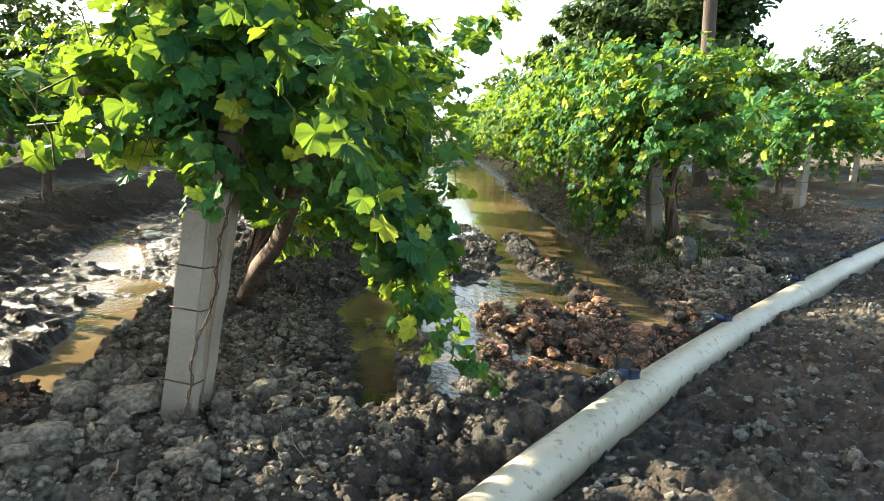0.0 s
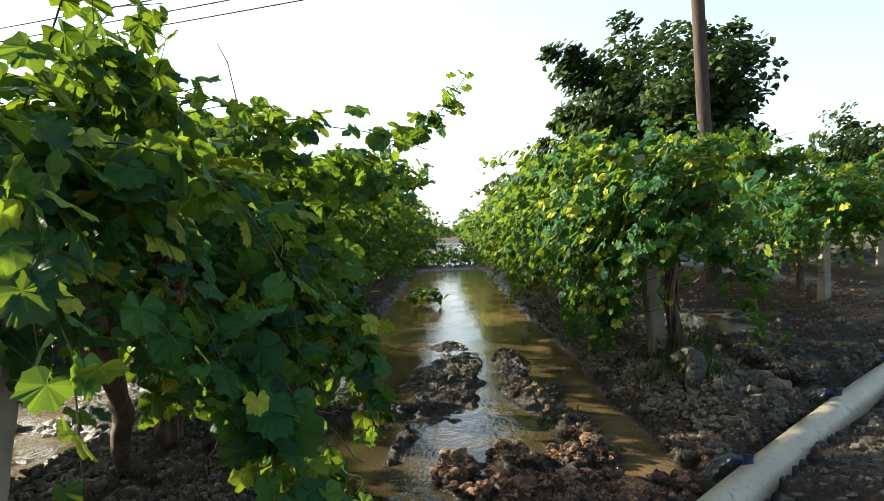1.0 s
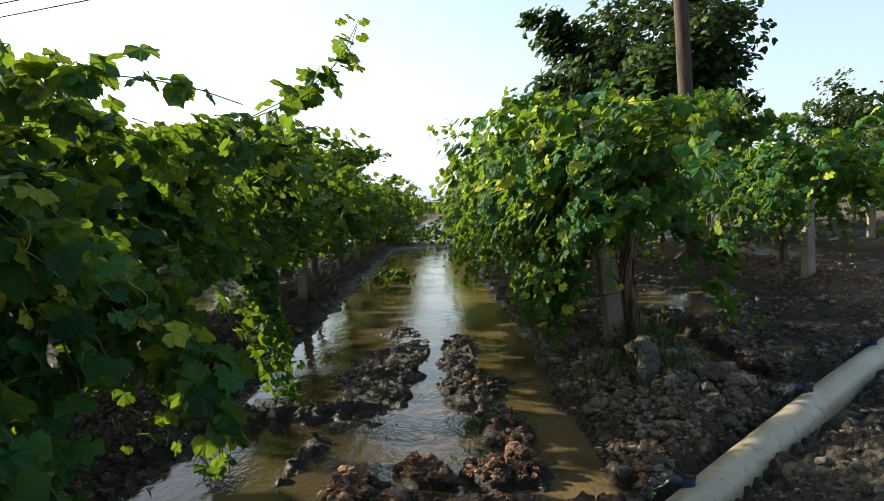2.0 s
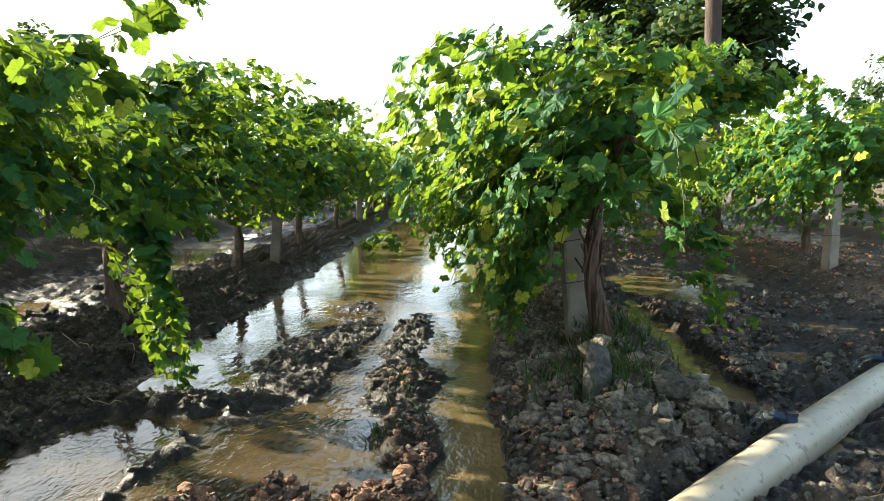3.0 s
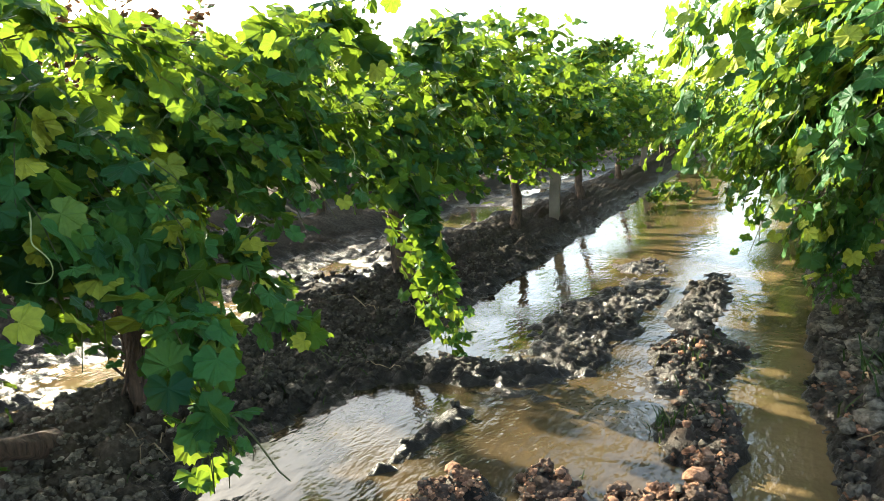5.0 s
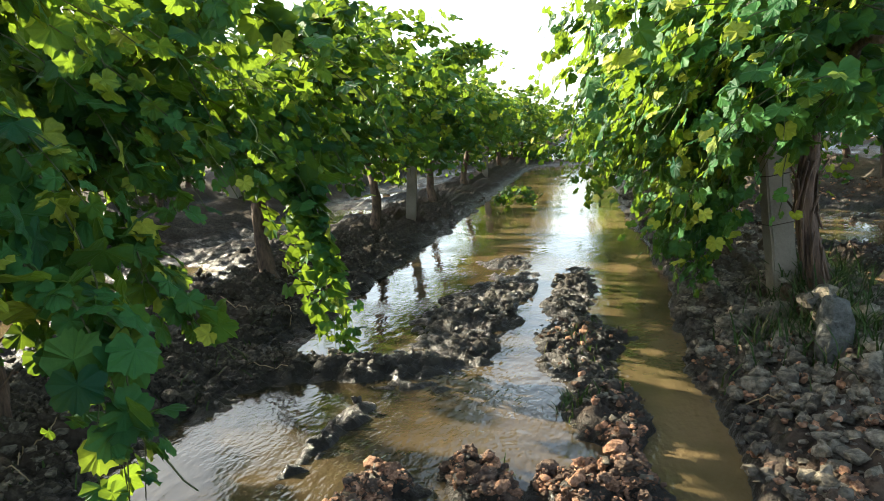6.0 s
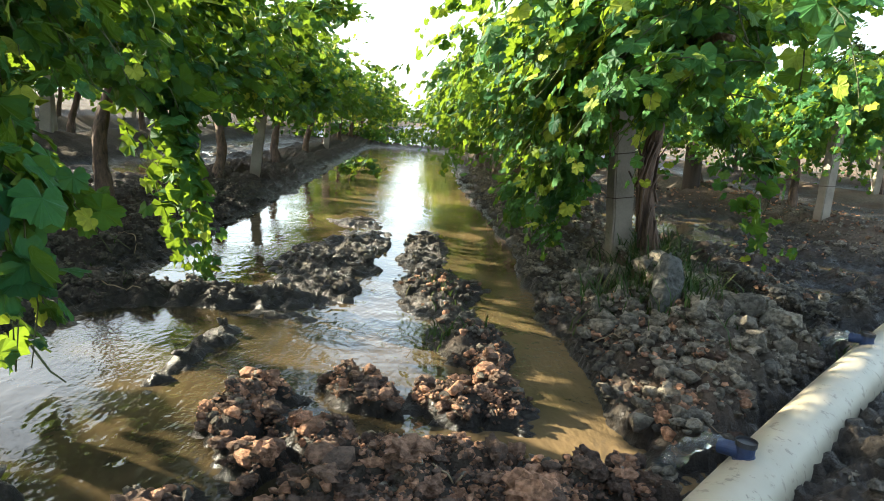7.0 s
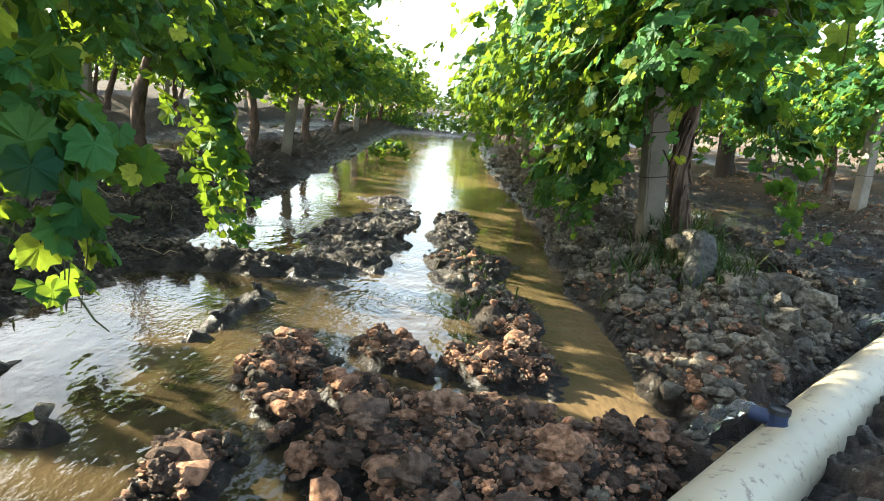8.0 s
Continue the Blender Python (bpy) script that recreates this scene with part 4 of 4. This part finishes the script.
def water_jet(x0, seed):
    """A lump of falling water in front of an outlet, thrown a little way into the field."""
    r = np.random.default_rng(seed)
    y0 = float(pipe_y(x0))
    slope = float(pipe_y(x0 + 0.05) - pipe_y(x0 - 0.05)) / 0.1
    out = unit(np.array([-slope, 1.0, 0.0]))
    g = np.linspace(0, 1, 16)
    start = np.array([x0, y0, PIPE_Z + 0.110]) + out * 0.085
    path = start + g[:, None] * out * 0.17 + np.stack([0 * g, 0 * g, -0.01 * g - 0.16 * g * g], -1)
    rad = (0.014 + 0.014 * g)[:, None] * (1 + 0.35 * r.normal(0, 1, (16, 10)).clip(-1.2, 1.4))
    v, f = tube(path, rad, 10)
    return mesh_from("water_jet", v, f)


for k, x0 in enumerate(OUTLETS[2:8]):
    thing("water_jet", water_jet(x0, 900 + k), FOAM, None, "clear water spilling from a pipe outlet", "water jet", "jets at the outlets")

# ---- utility pole and lines ----
pole = new("utility_pole")
tagged(pole, "weathered wooden utility pole behind the vines", "utility pole")
pole.matrix_basis = pose(4.91, 12.36, 0.0, 0, -1.2, 0)
zz = np.linspace(-0.3, 6.6, 24)
v, f = tube(np.stack([0 * zz, 0 * zz, zz], -1), 0.125 - 0.004 * zz, 16)
thing("shaft", mesh_from("shaft", v, f), POLE_WOOD, pole)
WAY = Vector((-1.0, 0.3, 0)).normalized()
SIDE = Vector((-WAY.y, WAY.x, 0))
bm = box_bm(0.10, 1.7, 0.10)
bmesh.ops.transform(bm, matrix=pose(0, 0, 6.15, 0, 0, math.degrees(math.atan2(WAY.y, WAY.x))), verts=bm.verts)
part("crossarm", bm, POLE_WOOD, pole)
for w in (-0.7, 0.0, 0.7):
    bm = bmesh.new()
    bmesh.ops.create_cone(bm, cap_ends=True, segments=12, radius1=0.05, radius2=0.03, depth=0.14, matrix=Matrix.Translation(SIDE * w + Vector((0, 0, 6.32))))
    part("insulator", bm, plain("insulator_glaze", (0.2, 0.12, 0.08), 0.3), pole)
    g = np.linspace(-1, 1, 61)
    a = Vector((4.78, 12.36, 6.40)) + SIDE * w
    line = np.array([(a.x + WAY.x * 45 * q, a.y + WAY.y * 45 * q, a.z - 1.2 * (0.25 - (abs(q) - 0.5) ** 2) * 4 * 0.35) for q in g])
    thing("power_line", tubes_mesh("power_line", [(line, 0.014)], 5), STRAND, None, "thin dark overhead power line", "power line", "lines on the pole")

# ---- trees ----
def tree(x, y, tall, radius, seed, leaves=5200, size=0.20, low=0.25, label="", foliage=TREE_LEAF):
    r = np.random.default_rng(seed)
    root = new("tree")
    tagged(root, label or "broad dark green tree beyond the vines", "tree", "trees round the vineyard")
    root.matrix_basis = pose(x, y, 0.1)
    limbs, tips = [], []
    trunk = np.array([(0.12 * math.sin(q * 2), 0.1 * math.sin(q * 3), q * tall * 0.42 - 0.15) for q in np.linspace(0, 1, 9)])
    rad = np.linspace(0.26, 0.16, 9) * tall / 8
    v, f = tube(trunk, rad, 10)
    thing("trunk", mesh_from("trunk", v, f), POLE_WOOD, root)
    for k in range(52):
        a = r.uniform(0, 2 * np.pi)
        up = r.uniform(0.15, 1.0)
        end = np.array([math.cos(a) * radius * r.uniform(0.65, 1.10) * math.sqrt(1 - 0.75 * up ** 2), math.sin(a) * radius * r.uniform(0.65, 1.10) * math.sqrt(1 - 0.75 * up ** 2),
                        tall * (low + (0.98 - low) * up) * r.uniform(0.9, 1.04)])
        st = trunk[r.integers(4, 9)]
        g = np.linspace(0, 1, 8)[:, None]
        path = st * (1 - g) + end * g + np.array([0, 0, 1]) * 0.12 * radius * np.sin(g * np.pi)
        path[1:-1] += r.normal(0, 0.04 * radius, (6, 3))
        limbs.append((path, np.linspace(0.07, 0.012, 8) * tall / 8))
        for j in range(3, 8):
            tips.append((path[j], radius * (0.06 + 0.11 * r.uniform())))
    thing("limb", tubes_mesh("limb", limbs, 6), POLE_WOOD, root)
    per = leaves // len(tips)
    P = []
    for c, w in tips:
        q = r.normal(0, 1, (per, 3))
        q = unit(q) * r.uniform(0.2, 1, (per, 1)) ** 0.6 * w * np.array([1.15, 1.15, 0.8])
        P.append(c + q)
    P = np.vstack(P)
    out = unit(P - np.array([0, 0, tall * 0.55]))
    fr = leaf_frames(P, out, size * r.uniform(0.6, 1.25, len(P)), r)
    thing("crown", leaves_mesh("crown", P, fr, FAR_LEAVES, r), foliage, root, kind="stuff")
    return root


tree(5.7, 18.7, 6.2, 3.8, 2, 27000, 0.20)
tree(20.0, 32.0, 6.2, 3.9, 5, 9000, 0.24)
tree(19.5, 24.0, 5.6, 3.4, 6, 3500, 0.24)
tree(-13.5, 15.5, 5.6, 3.4, 9, 4500, 0.24, label="broad tree with reddish backlit foliage beyond the vines", foliage=RED_LEAF)
tree(-16.0, 27.0, 6.8, 4.0, 11, 4500, 0.26)
tree(-24.0, 30.0, 7.2, 4.5, 12, 4000, 0.3)


def far_woods():
    r = np.random.default_rng(77)
    P = []
    for k in range(150):
        a = r.uniform(-1.25, 1.25)
        d = r.uniform(75, 100)
        c = np.array([math.sin(a) * d, math.cos(a) * d, 0.2])
        h = r.uniform(0.8, 2.2)
        q = r.normal(0, 1, (45, 3)) * np.array([2.6, 2.6, h * 0.40])
        P.append(c + np.array([0, 0, h * 0.5]) + q)
    P = np.vstack(P)
    P[:, 2] = np.abs(P[:, 2])
    out = unit(np.stack([-P[:, 0], -P[:, 1], 0 * P[:, 0] + 30], -1))
    return leaves_mesh("far_woods", P, leaf_frames(P, out, 0.6 * r.uniform(0.6, 1.3, len(P)), r), FAR_LEAVES, r)


thing("far_woods", far_woods(), TREE_LEAF, None, "low hazy line of trees at the end of the fields", "woods", kind="stuff")

def weeds():
    r = np.random.default_rng(91)
    P = []
    for k in range(46):
        x, y = r.uniform(-2.6, 3.8), r.uniform(22.8, 27.0)
        h = r.uniform(0.25, 0.65)
        q = r.normal(0, 1, (70, 3)) * np.array([0.28, 0.28, h * 0.45])
        P.append(np.array([x, y, 0.15 + h * 0.4]) + q)
    P = np.vstack(P)
    P[:, 2] = np.maximum(np.abs(P[:, 2]), 0.05)
    out = unit(r.normal(0, 1, P.shape) + np.array([0, -0.6, 0.4]))
    return leaves_mesh("weeds", P, leaf_frames(P, out, 0.15 * r.uniform(0.6, 1.3, len(P)), r), FAR_LEAVES, r)


thing("weeds", weeds(), LEAF, None, "low green weeds on the bank closing the furrow", "weeds", kind="stuff")



def low_shoots(x, y, wide, count, seed):
    """A few leafy shoots that lie over the edge of the water."""
    r = np.random.default_rng(seed)
    P, canes = [], []
    for k in range(count):
        g = np.linspace(0, 1, 9)
        a, ln = r.uniform(-0.9, 0.5), r.uniform(0.5, 1.0) * wide
        p = np.stack([x + math.cos(a) * ln * g, y + math.sin(a) * ln * g + 0.05 * np.sin(g * 5 + k), 0.05 + r.uniform(0.10, 0.30) * np.sin(g * 2.9) ** 0.8], -1)
        canes.append((p, 0.003))
        P.append(np.repeat(p[1:], 2, 0) + r.normal(0, 0.035, (16, 3)))
    P = np.vstack(P)
    P[:, 2] = np.maximum(P[:, 2], 0.03)
    out = unit(r.normal(0, 0.7, P.shape) + np.array([0, -0.5, 0.8]))
    root = new("low_shoots")
    tagged(root, "yellow-green leafy vine shoots lying over the water's edge", "vine shoots")
    thing("stem", tubes_mesh("stem", canes, 4), CANE, root)
    thing("foliage", leaves_mesh("foliage", P, leaf_frames(P, out, 0.11 * r.uniform(0.6, 1.2, len(P)), r), MID_LEAVES, r), LEAF, root, kind="stuff")


low_shoots(-0.25, 12.2, 0.62, 6, 7)

# ---- stones, grass, litter ----
def lump(seed, sub=2, jag=0.42, crumb=0.3):
    bm = bmesh.new()
    bmesh.ops.create_icosphere(bm, subdivisions=sub, radius=0.5)
    o = Vector((seed * 3.1, seed * 1.7, seed * 0.9))
    for q in bm.verts:
        q.co *= 1 + jag * 1.5 * noise.noise(q.co * 2.4 + o) + crumb * noise.noise(q.co * 7.5 + o) + crumb * 0.5 * noise.noise(q.co * 15 + o)
        q.co.z *= 0.8
    return bm


bm = lump(4, 3, 0.16, 0.14)
for q in bm.verts:
    w = max(abs(q.co.x), abs(q.co.y), abs(q.co.z) * 1.2, 0.01) / max(q.co.length, 0.01)
    q.co /= w ** 0.7
    q.co = Vector((q.co.x * 0.112 * (1 - 0.16 * q.co.z), q.co.y * 0.10, (q.co.z + 0.40) * 0.43))
me = bpy.data.meshes.new("standing_stone")
bm.to_mesh(me)
bm.free()
for p in me.polygons:
    p.use_smooth = True
st = thing("standing_stone", me, STONE, None, "grey upright stone among grass at the row's end", "stone")
st.matrix_basis = pose(2.06, 5.20, float(land(np.array([2.06]), np.array([5.20]), False)[0]) - 0.04, 0, 4, 20)


def grass(cx, cy, rx, ry, count, tall, seed):
    r = np.random.default_rng(seed)
    x, y = cx + r.normal(0, rx, count), cy + r.normal(0, ry, count)
    z = land(x, y)
    vs, fs = [], []
    for k in range(count):
        a, h, w = r.uniform(0, 6.28), tall * r.uniform(0.4, 1.2), r.uniform(0.003, 0.006)
        b = np.array([math.cos(a), math.sin(a), 0])
        s = np.array([-b[1], b[0], 0]) * w
        p = np.array([x[k], y[k], z[k] - 0.01])
        bend = r.uniform(0.3, 1.1) * h
        o = len(vs)
        for f in (0, 0.45, 0.8):
            c = p + b * bend * f * f + np.array([0, 0, h * f * (1 - 0.25 * f)])
            vs += [c - s * (1 - 0.6 * f), c + s * (1 - 0.6 * f)]
        vs.append(p + b * bend + np.array([0, 0, h * 0.72]))
        fs += [(o, o + 1, o + 3), (o, o + 3, o + 2), (o + 2, o + 3, o + 5), (o + 2, o + 5, o + 4), (o + 4, o + 5, o + 6)]
    return mesh_from("grass", np.array(vs), np.array(fs))


for args in ((2.2, 5.60, 0.15, 0.26, 420, 0.20, 1), (1.95, 5.50, 0.12, 0.16, 160, 0.17, 2), (2.3, 6.1, 0.14, 0.16, 260, 0.26, 8), (2.14, 5.2, 0.07, 0.05, 60, 0.15, 9), (1.06, 5.02, 0.06, 0.06, 40, 0.11, 3), (0.88, 4.55, 0.05, 0.04, 30, 0.09, 4),
             (2.5, 5.2, 0.3, 0.2, 60, 0.10, 5), (1.1, 5.8, 0.08, 0.3, 50, 0.08, 6), (-0.7, 4.9, 0.2, 0.6, 120, 0.08, 7)):
    thing("grass", grass(*args), GRASS, None, "thin green grass growing in the mud", "grass", kind="stuff")


def stems(count, x0, x1, y0, y1, seed):
    r = np.random.default_rng(seed)
    out = []
    for k in range(count):
        x, y = r.uniform(x0, x1), r.uniform(y0, y1)
        a, ln = r.uniform(0, 6.28), r.uniform(0.08, 0.32)
        g = np.linspace(0, 1, 9)
        a2 = a + r.normal(0, 0.6) * g
        px, py = x + np.cumsum(np.cos(a2)) * ln / 9, y + np.cumsum(np.sin(a2)) * ln / 9
        pz = land(px, py) + 0.012 + 0.015 * np.sin(g * 3.1) * r.uniform(0, 1)
        if pz.min() < 0.02:
            continue
        out.append((np.stack([px, py, pz], -1), r.uniform(0.0015, 0.0035)))
    return out


for k, p in enumerate(stems(26, -1.4, -0.35, 1.6, 3.6, 31) + stems(22, 1.6, 3.2, 4.2, 6.2, 32) + stems(12, 0.4, 1.4, 3.4, 5.5, 33) + stems(16, -1.3, -0.4, 3.6, 6.5, 34) + stems(34, 2.3, 4.6, 5.6, 9.0, 35)):
    thing("dry_stem", tubes_mesh("dry_stem", [p], 5), DRY_STEM, None, "thin dry stem lying on the soil", "stem", "dry stems on the ground")


def grape_bunch(x, y, z, seed):
    r = np.random.default_rng(seed)
    root = new("grape_bunch")
    tagged(root, "small bunch of reddish brown grapes hanging in the leaves", "grapes", "bunches on the vines")
    bm = bmesh.new()
    bmesh.ops.create_icosphere(bm, subdivisions=2, radius=0.011)
    berry = bpy.data.meshes.new("grape")
    bm.to_mesh(berry)
    bm.free()
    berry.materials.append(GRAPE)
    berry.polygons.foreach_set("use_smooth", np.ones(len(berry.polygons), bool))
    for k in range(34):
        h, a = r.uniform(0, 1), r.uniform(0, 6.28)
        w, size = 0.045 * (1 - 0.75 * h), r.uniform(0.7, 1.1)
        ob = thing("grape", berry, None, root)
        ob.matrix_basis = pose(x + w * math.cos(a), y + w * math.sin(a), z - 0.13 * h) @ Matrix.Diagonal((size, size, size, 1))
    thing("stalk", tubes_mesh("stalk", [(np.array([(x, y, z - 0.05), (x, y, z + 0.02), (x + 0.01, y, z + 0.09), (x - 0.02, y, z + 0.16)]), 0.003)], 5), DRY_STEM, root)


grape_bunch(-0.28, 2.51, 1.24, 1)
grape_bunch(1.86, 7.2, 0.85, 2)

# ---- clods: the nearest singly, the rest as one ----
def scatter(count, seed, x0, x1, y0, y1, lo, hi):
    r = np.random.default_rng(seed)
    x, y = r.uniform(x0, x1, count), r.uniform(y0, y1, count)
    h = land(x, y)
    s = lo * (hi / lo) ** (r.uniform(0, 1, count) ** 2.2)
    keep = h > 0.012 + 0.03 * r.uniform(0, 1, count)
    return np.stack([x, y, h, s], -1)[keep]


def clump(seed):
    """A clod of several crumbs stuck together."""
    r = np.random.default_rng(seed)
    bm = bmesh.new()
    for k in range(7):
        at = r.normal(0, 0.21, 3) * np.array([1, 1, 0.75])
        rad = r.uniform(0.17, 0.33)
        got = bmesh.ops.create_icosphere(bm, subdivisions=1, radius=rad, matrix=Matrix.Translation(at))
        for q in got["verts"]:
            q.co += Vector(r.normal(0, 0.22 * rad, 3))
    return bm


def nugget(seed, points):
    """A broken angular lump of earth."""
    r = np.random.default_rng(seed)
    p = r.normal(0, 1, (points, 3))
    p *= (0.5 / np.linalg.norm(p, axis=1) * r.uniform(0.70, 1.08, points))[:, None]
    bm = bmesh.new()
    for q in p * np.array([1.15, 0.95, 0.85]):
        bm.verts.new(q)
    bmesh.ops.convex_hull(bm, input=bm.verts)
    for q in [q for q in bm.verts if not q.link_faces]:
        bm.verts.remove(q)
    return bm


def clod_set(points, soil):
    meshes, arrays = [], []
    for k in range(8):
        b = lump(20 + k, 3, 0.34, 0.55) if points > 30 and k % 2 else clump(120 + k) if points > 20 and k % 2 else nugget(20 + k, points)
        me = bpy.data.meshes.new("clod")
        b.to_mesh(me)
        b.free()
        me.materials.append(soil)
        co = np.empty(len(me.vertices) * 3, np.float32)
        me.vertices.foreach_get("co", co)
        tri = np.empty(len(me.polygons) * 3, np.int32)
        me.polygons.foreach_get("vertices", tri)
        meshes.append(me)
        arrays.append((co.reshape(-1, 3), tri.reshape(-1, 3)))
    return meshes, arrays


CLODS = clod_set(34, SUBSOIL_ONE)[0]
BIG, SMALL = clod_set(28, SUBSOIL_AND_SUNLIT)[1], clod_set(13, SUBSOIL_AND_SUNLIT)[1]


def clod_turns(rows, r):
    n = len(rows)
    e = r.uniform(0, 6.28, n)
    c, s = np.cos(e), np.sin(e)
    m = np.zeros((n, 3, 3))
    m[:, 0, 0], m[:, 0, 1], m[:, 1, 0], m[:, 1, 1], m[:, 2, 2] = c, -s, s, c, 1
    sc = rows[:, 3][:, None] * np.stack([r.uniform(0.8, 1.3, n), r.uniform(0.75, 1.1, n), r.uniform(0.6, 1.1, n)], -1)
    return m * sc[:, None, :]


SETS = (                                  # soil, places, size from which a clod is a clump of crumbs
    (SUBSOIL_AND_SUNLIT, np.vstack([scatter(15000, 1, 0.3, 1.6, 3.2, 4.8, 0.008, 0.036), scatter(1300, 11, 0.3, 1.6, 3.2, 4.8, 0.024, 0.075), scatter(130, 22, 0.3, 1.6, 3.3, 4.6, 0.050, 0.110),
                         scatter(500, 12, 0.85, 1.35, 4.6, 6.4, 0.012, 0.05), scatter(420, 17, 1.5, 2.1, 4.0, 5.6, 0.014, 0.055),
                         scatter(420, 31, -1.90, -1.50, 2.35, 2.75, 0.014, 0.05), scatter(600, 32, -2.7, -1.5, 3.0, 5.0, 0.014, 0.06)]), 0.026),
    (CLOD, np.vstack([scatter(6200, 2, -1.6, 3.0, 1.6, 6.5, 0.008, 0.050), scatter(5600, 7, 1.5, 3.2, 3.8, 6.6, 0.012, 0.08), scatter(120, 25, 1.75, 3.1, 3.9, 5.9, 0.07, 0.17),
                      scatter(1600, 8, -1.7, -0.3, 1.6, 6.0, 0.014, 0.085), scatter(3500, 18, -1.5, 0.1, 1.5, 3.9, 0.016, 0.07),
                      scatter(11000, 3, -0.6, 1.5, 4.5, 9.0, 0.010, 0.050), scatter(5500, 23, -1.6, -0.4, 3.2, 9.0, 0.014, 0.06), scatter(60, 24, -1.4, -0.5, 1.9, 3.0, 0.07, 0.16), scatter(9, 41, -1.42, -1.05, 2.0, 2.55, 0.17, 0.24), scatter(2600, 5, 1.6, 6.0, 5.0, 10.0, 0.018, 0.085),
                      scatter(2200, 20, 1.45, 1.95, 6.4, 14.0, 0.014, 0.06), scatter(2200, 21, -0.6, -0.12, 6.0, 14.0, 0.014, 0.06), scatter(500, 19, 0.1, 0.55, 3.2, 3.8, 0.012, 0.05), scatter(4600, 15, 1.8, 4.8, 4.5, 8.5, 0.010, 0.060), scatter(1500, 6, -5.5, -1.2, 1.0, 9.0, 0.025, 0.10)]), 0.044),
    (PEBBLY, np.vstack([scatter(13000, 4, -0.2, 4.8, 0.2, 6.2, 0.012, 0.055), scatter(700, 14, 0.2, 3.4, 0.6, 4.2, 0.035, 0.085)]), 0.060),
    # reddish clods painting sunlit ground under the rows on the right
    (SUBSOIL_AND_SUNLIT, scatter(3600, 16, 2.5, 7.5, 6.0, 13.0, 0.016, 0.075), 0.1),
)
r = np.random.default_rng(55)
for soil, rows, clumped in SETS:
    v = (rows[:, 1] - pipe_y(rows[:, 0])) * 0.65
    rows = rows[(v < -0.13 - 0.5 * rows[:, 3]) if soil is PEBBLY else (v > 0.10 + 0.5 * rows[:, 3])]
    turns = clod_turns(rows, r)
    at = rows[:, :3].copy()
    at[:, 2] += rows[:, 3] * 0.2
    single = np.zeros(len(rows), bool)
    if soil is SUBSOIL_AND_SUNLIT and clumped < 0.1:
        # the larger lumps of the dug heap stand singly
        zone = np.where((rows[:, 1] < 4.6) & (rows[:, 3] > 0.026))[0]
        zone = zone[np.argsort(-rows[zone, 3])][:300]
        single[zone] = True
        for k in zone:
            ob = thing("clod", CLODS[k % 8], None, ground)
            m = Matrix(turns[k].tolist()).to_4x4()
            m.translation = at[k]
            ob.matrix_basis = m
    for some, forms in ((rows[:, 3] > clumped, BIG), (rows[:, 3] <= clumped, SMALL)):
        some = some & ~single
        if some.any():
            me = leaves_mesh("clods", at[some], turns[some], forms, r)
            me.polygons.foreach_set("use_smooth", np.zeros(len(me.polygons), bool))
            thing("clods", me, soil, ground, kind="stuff")
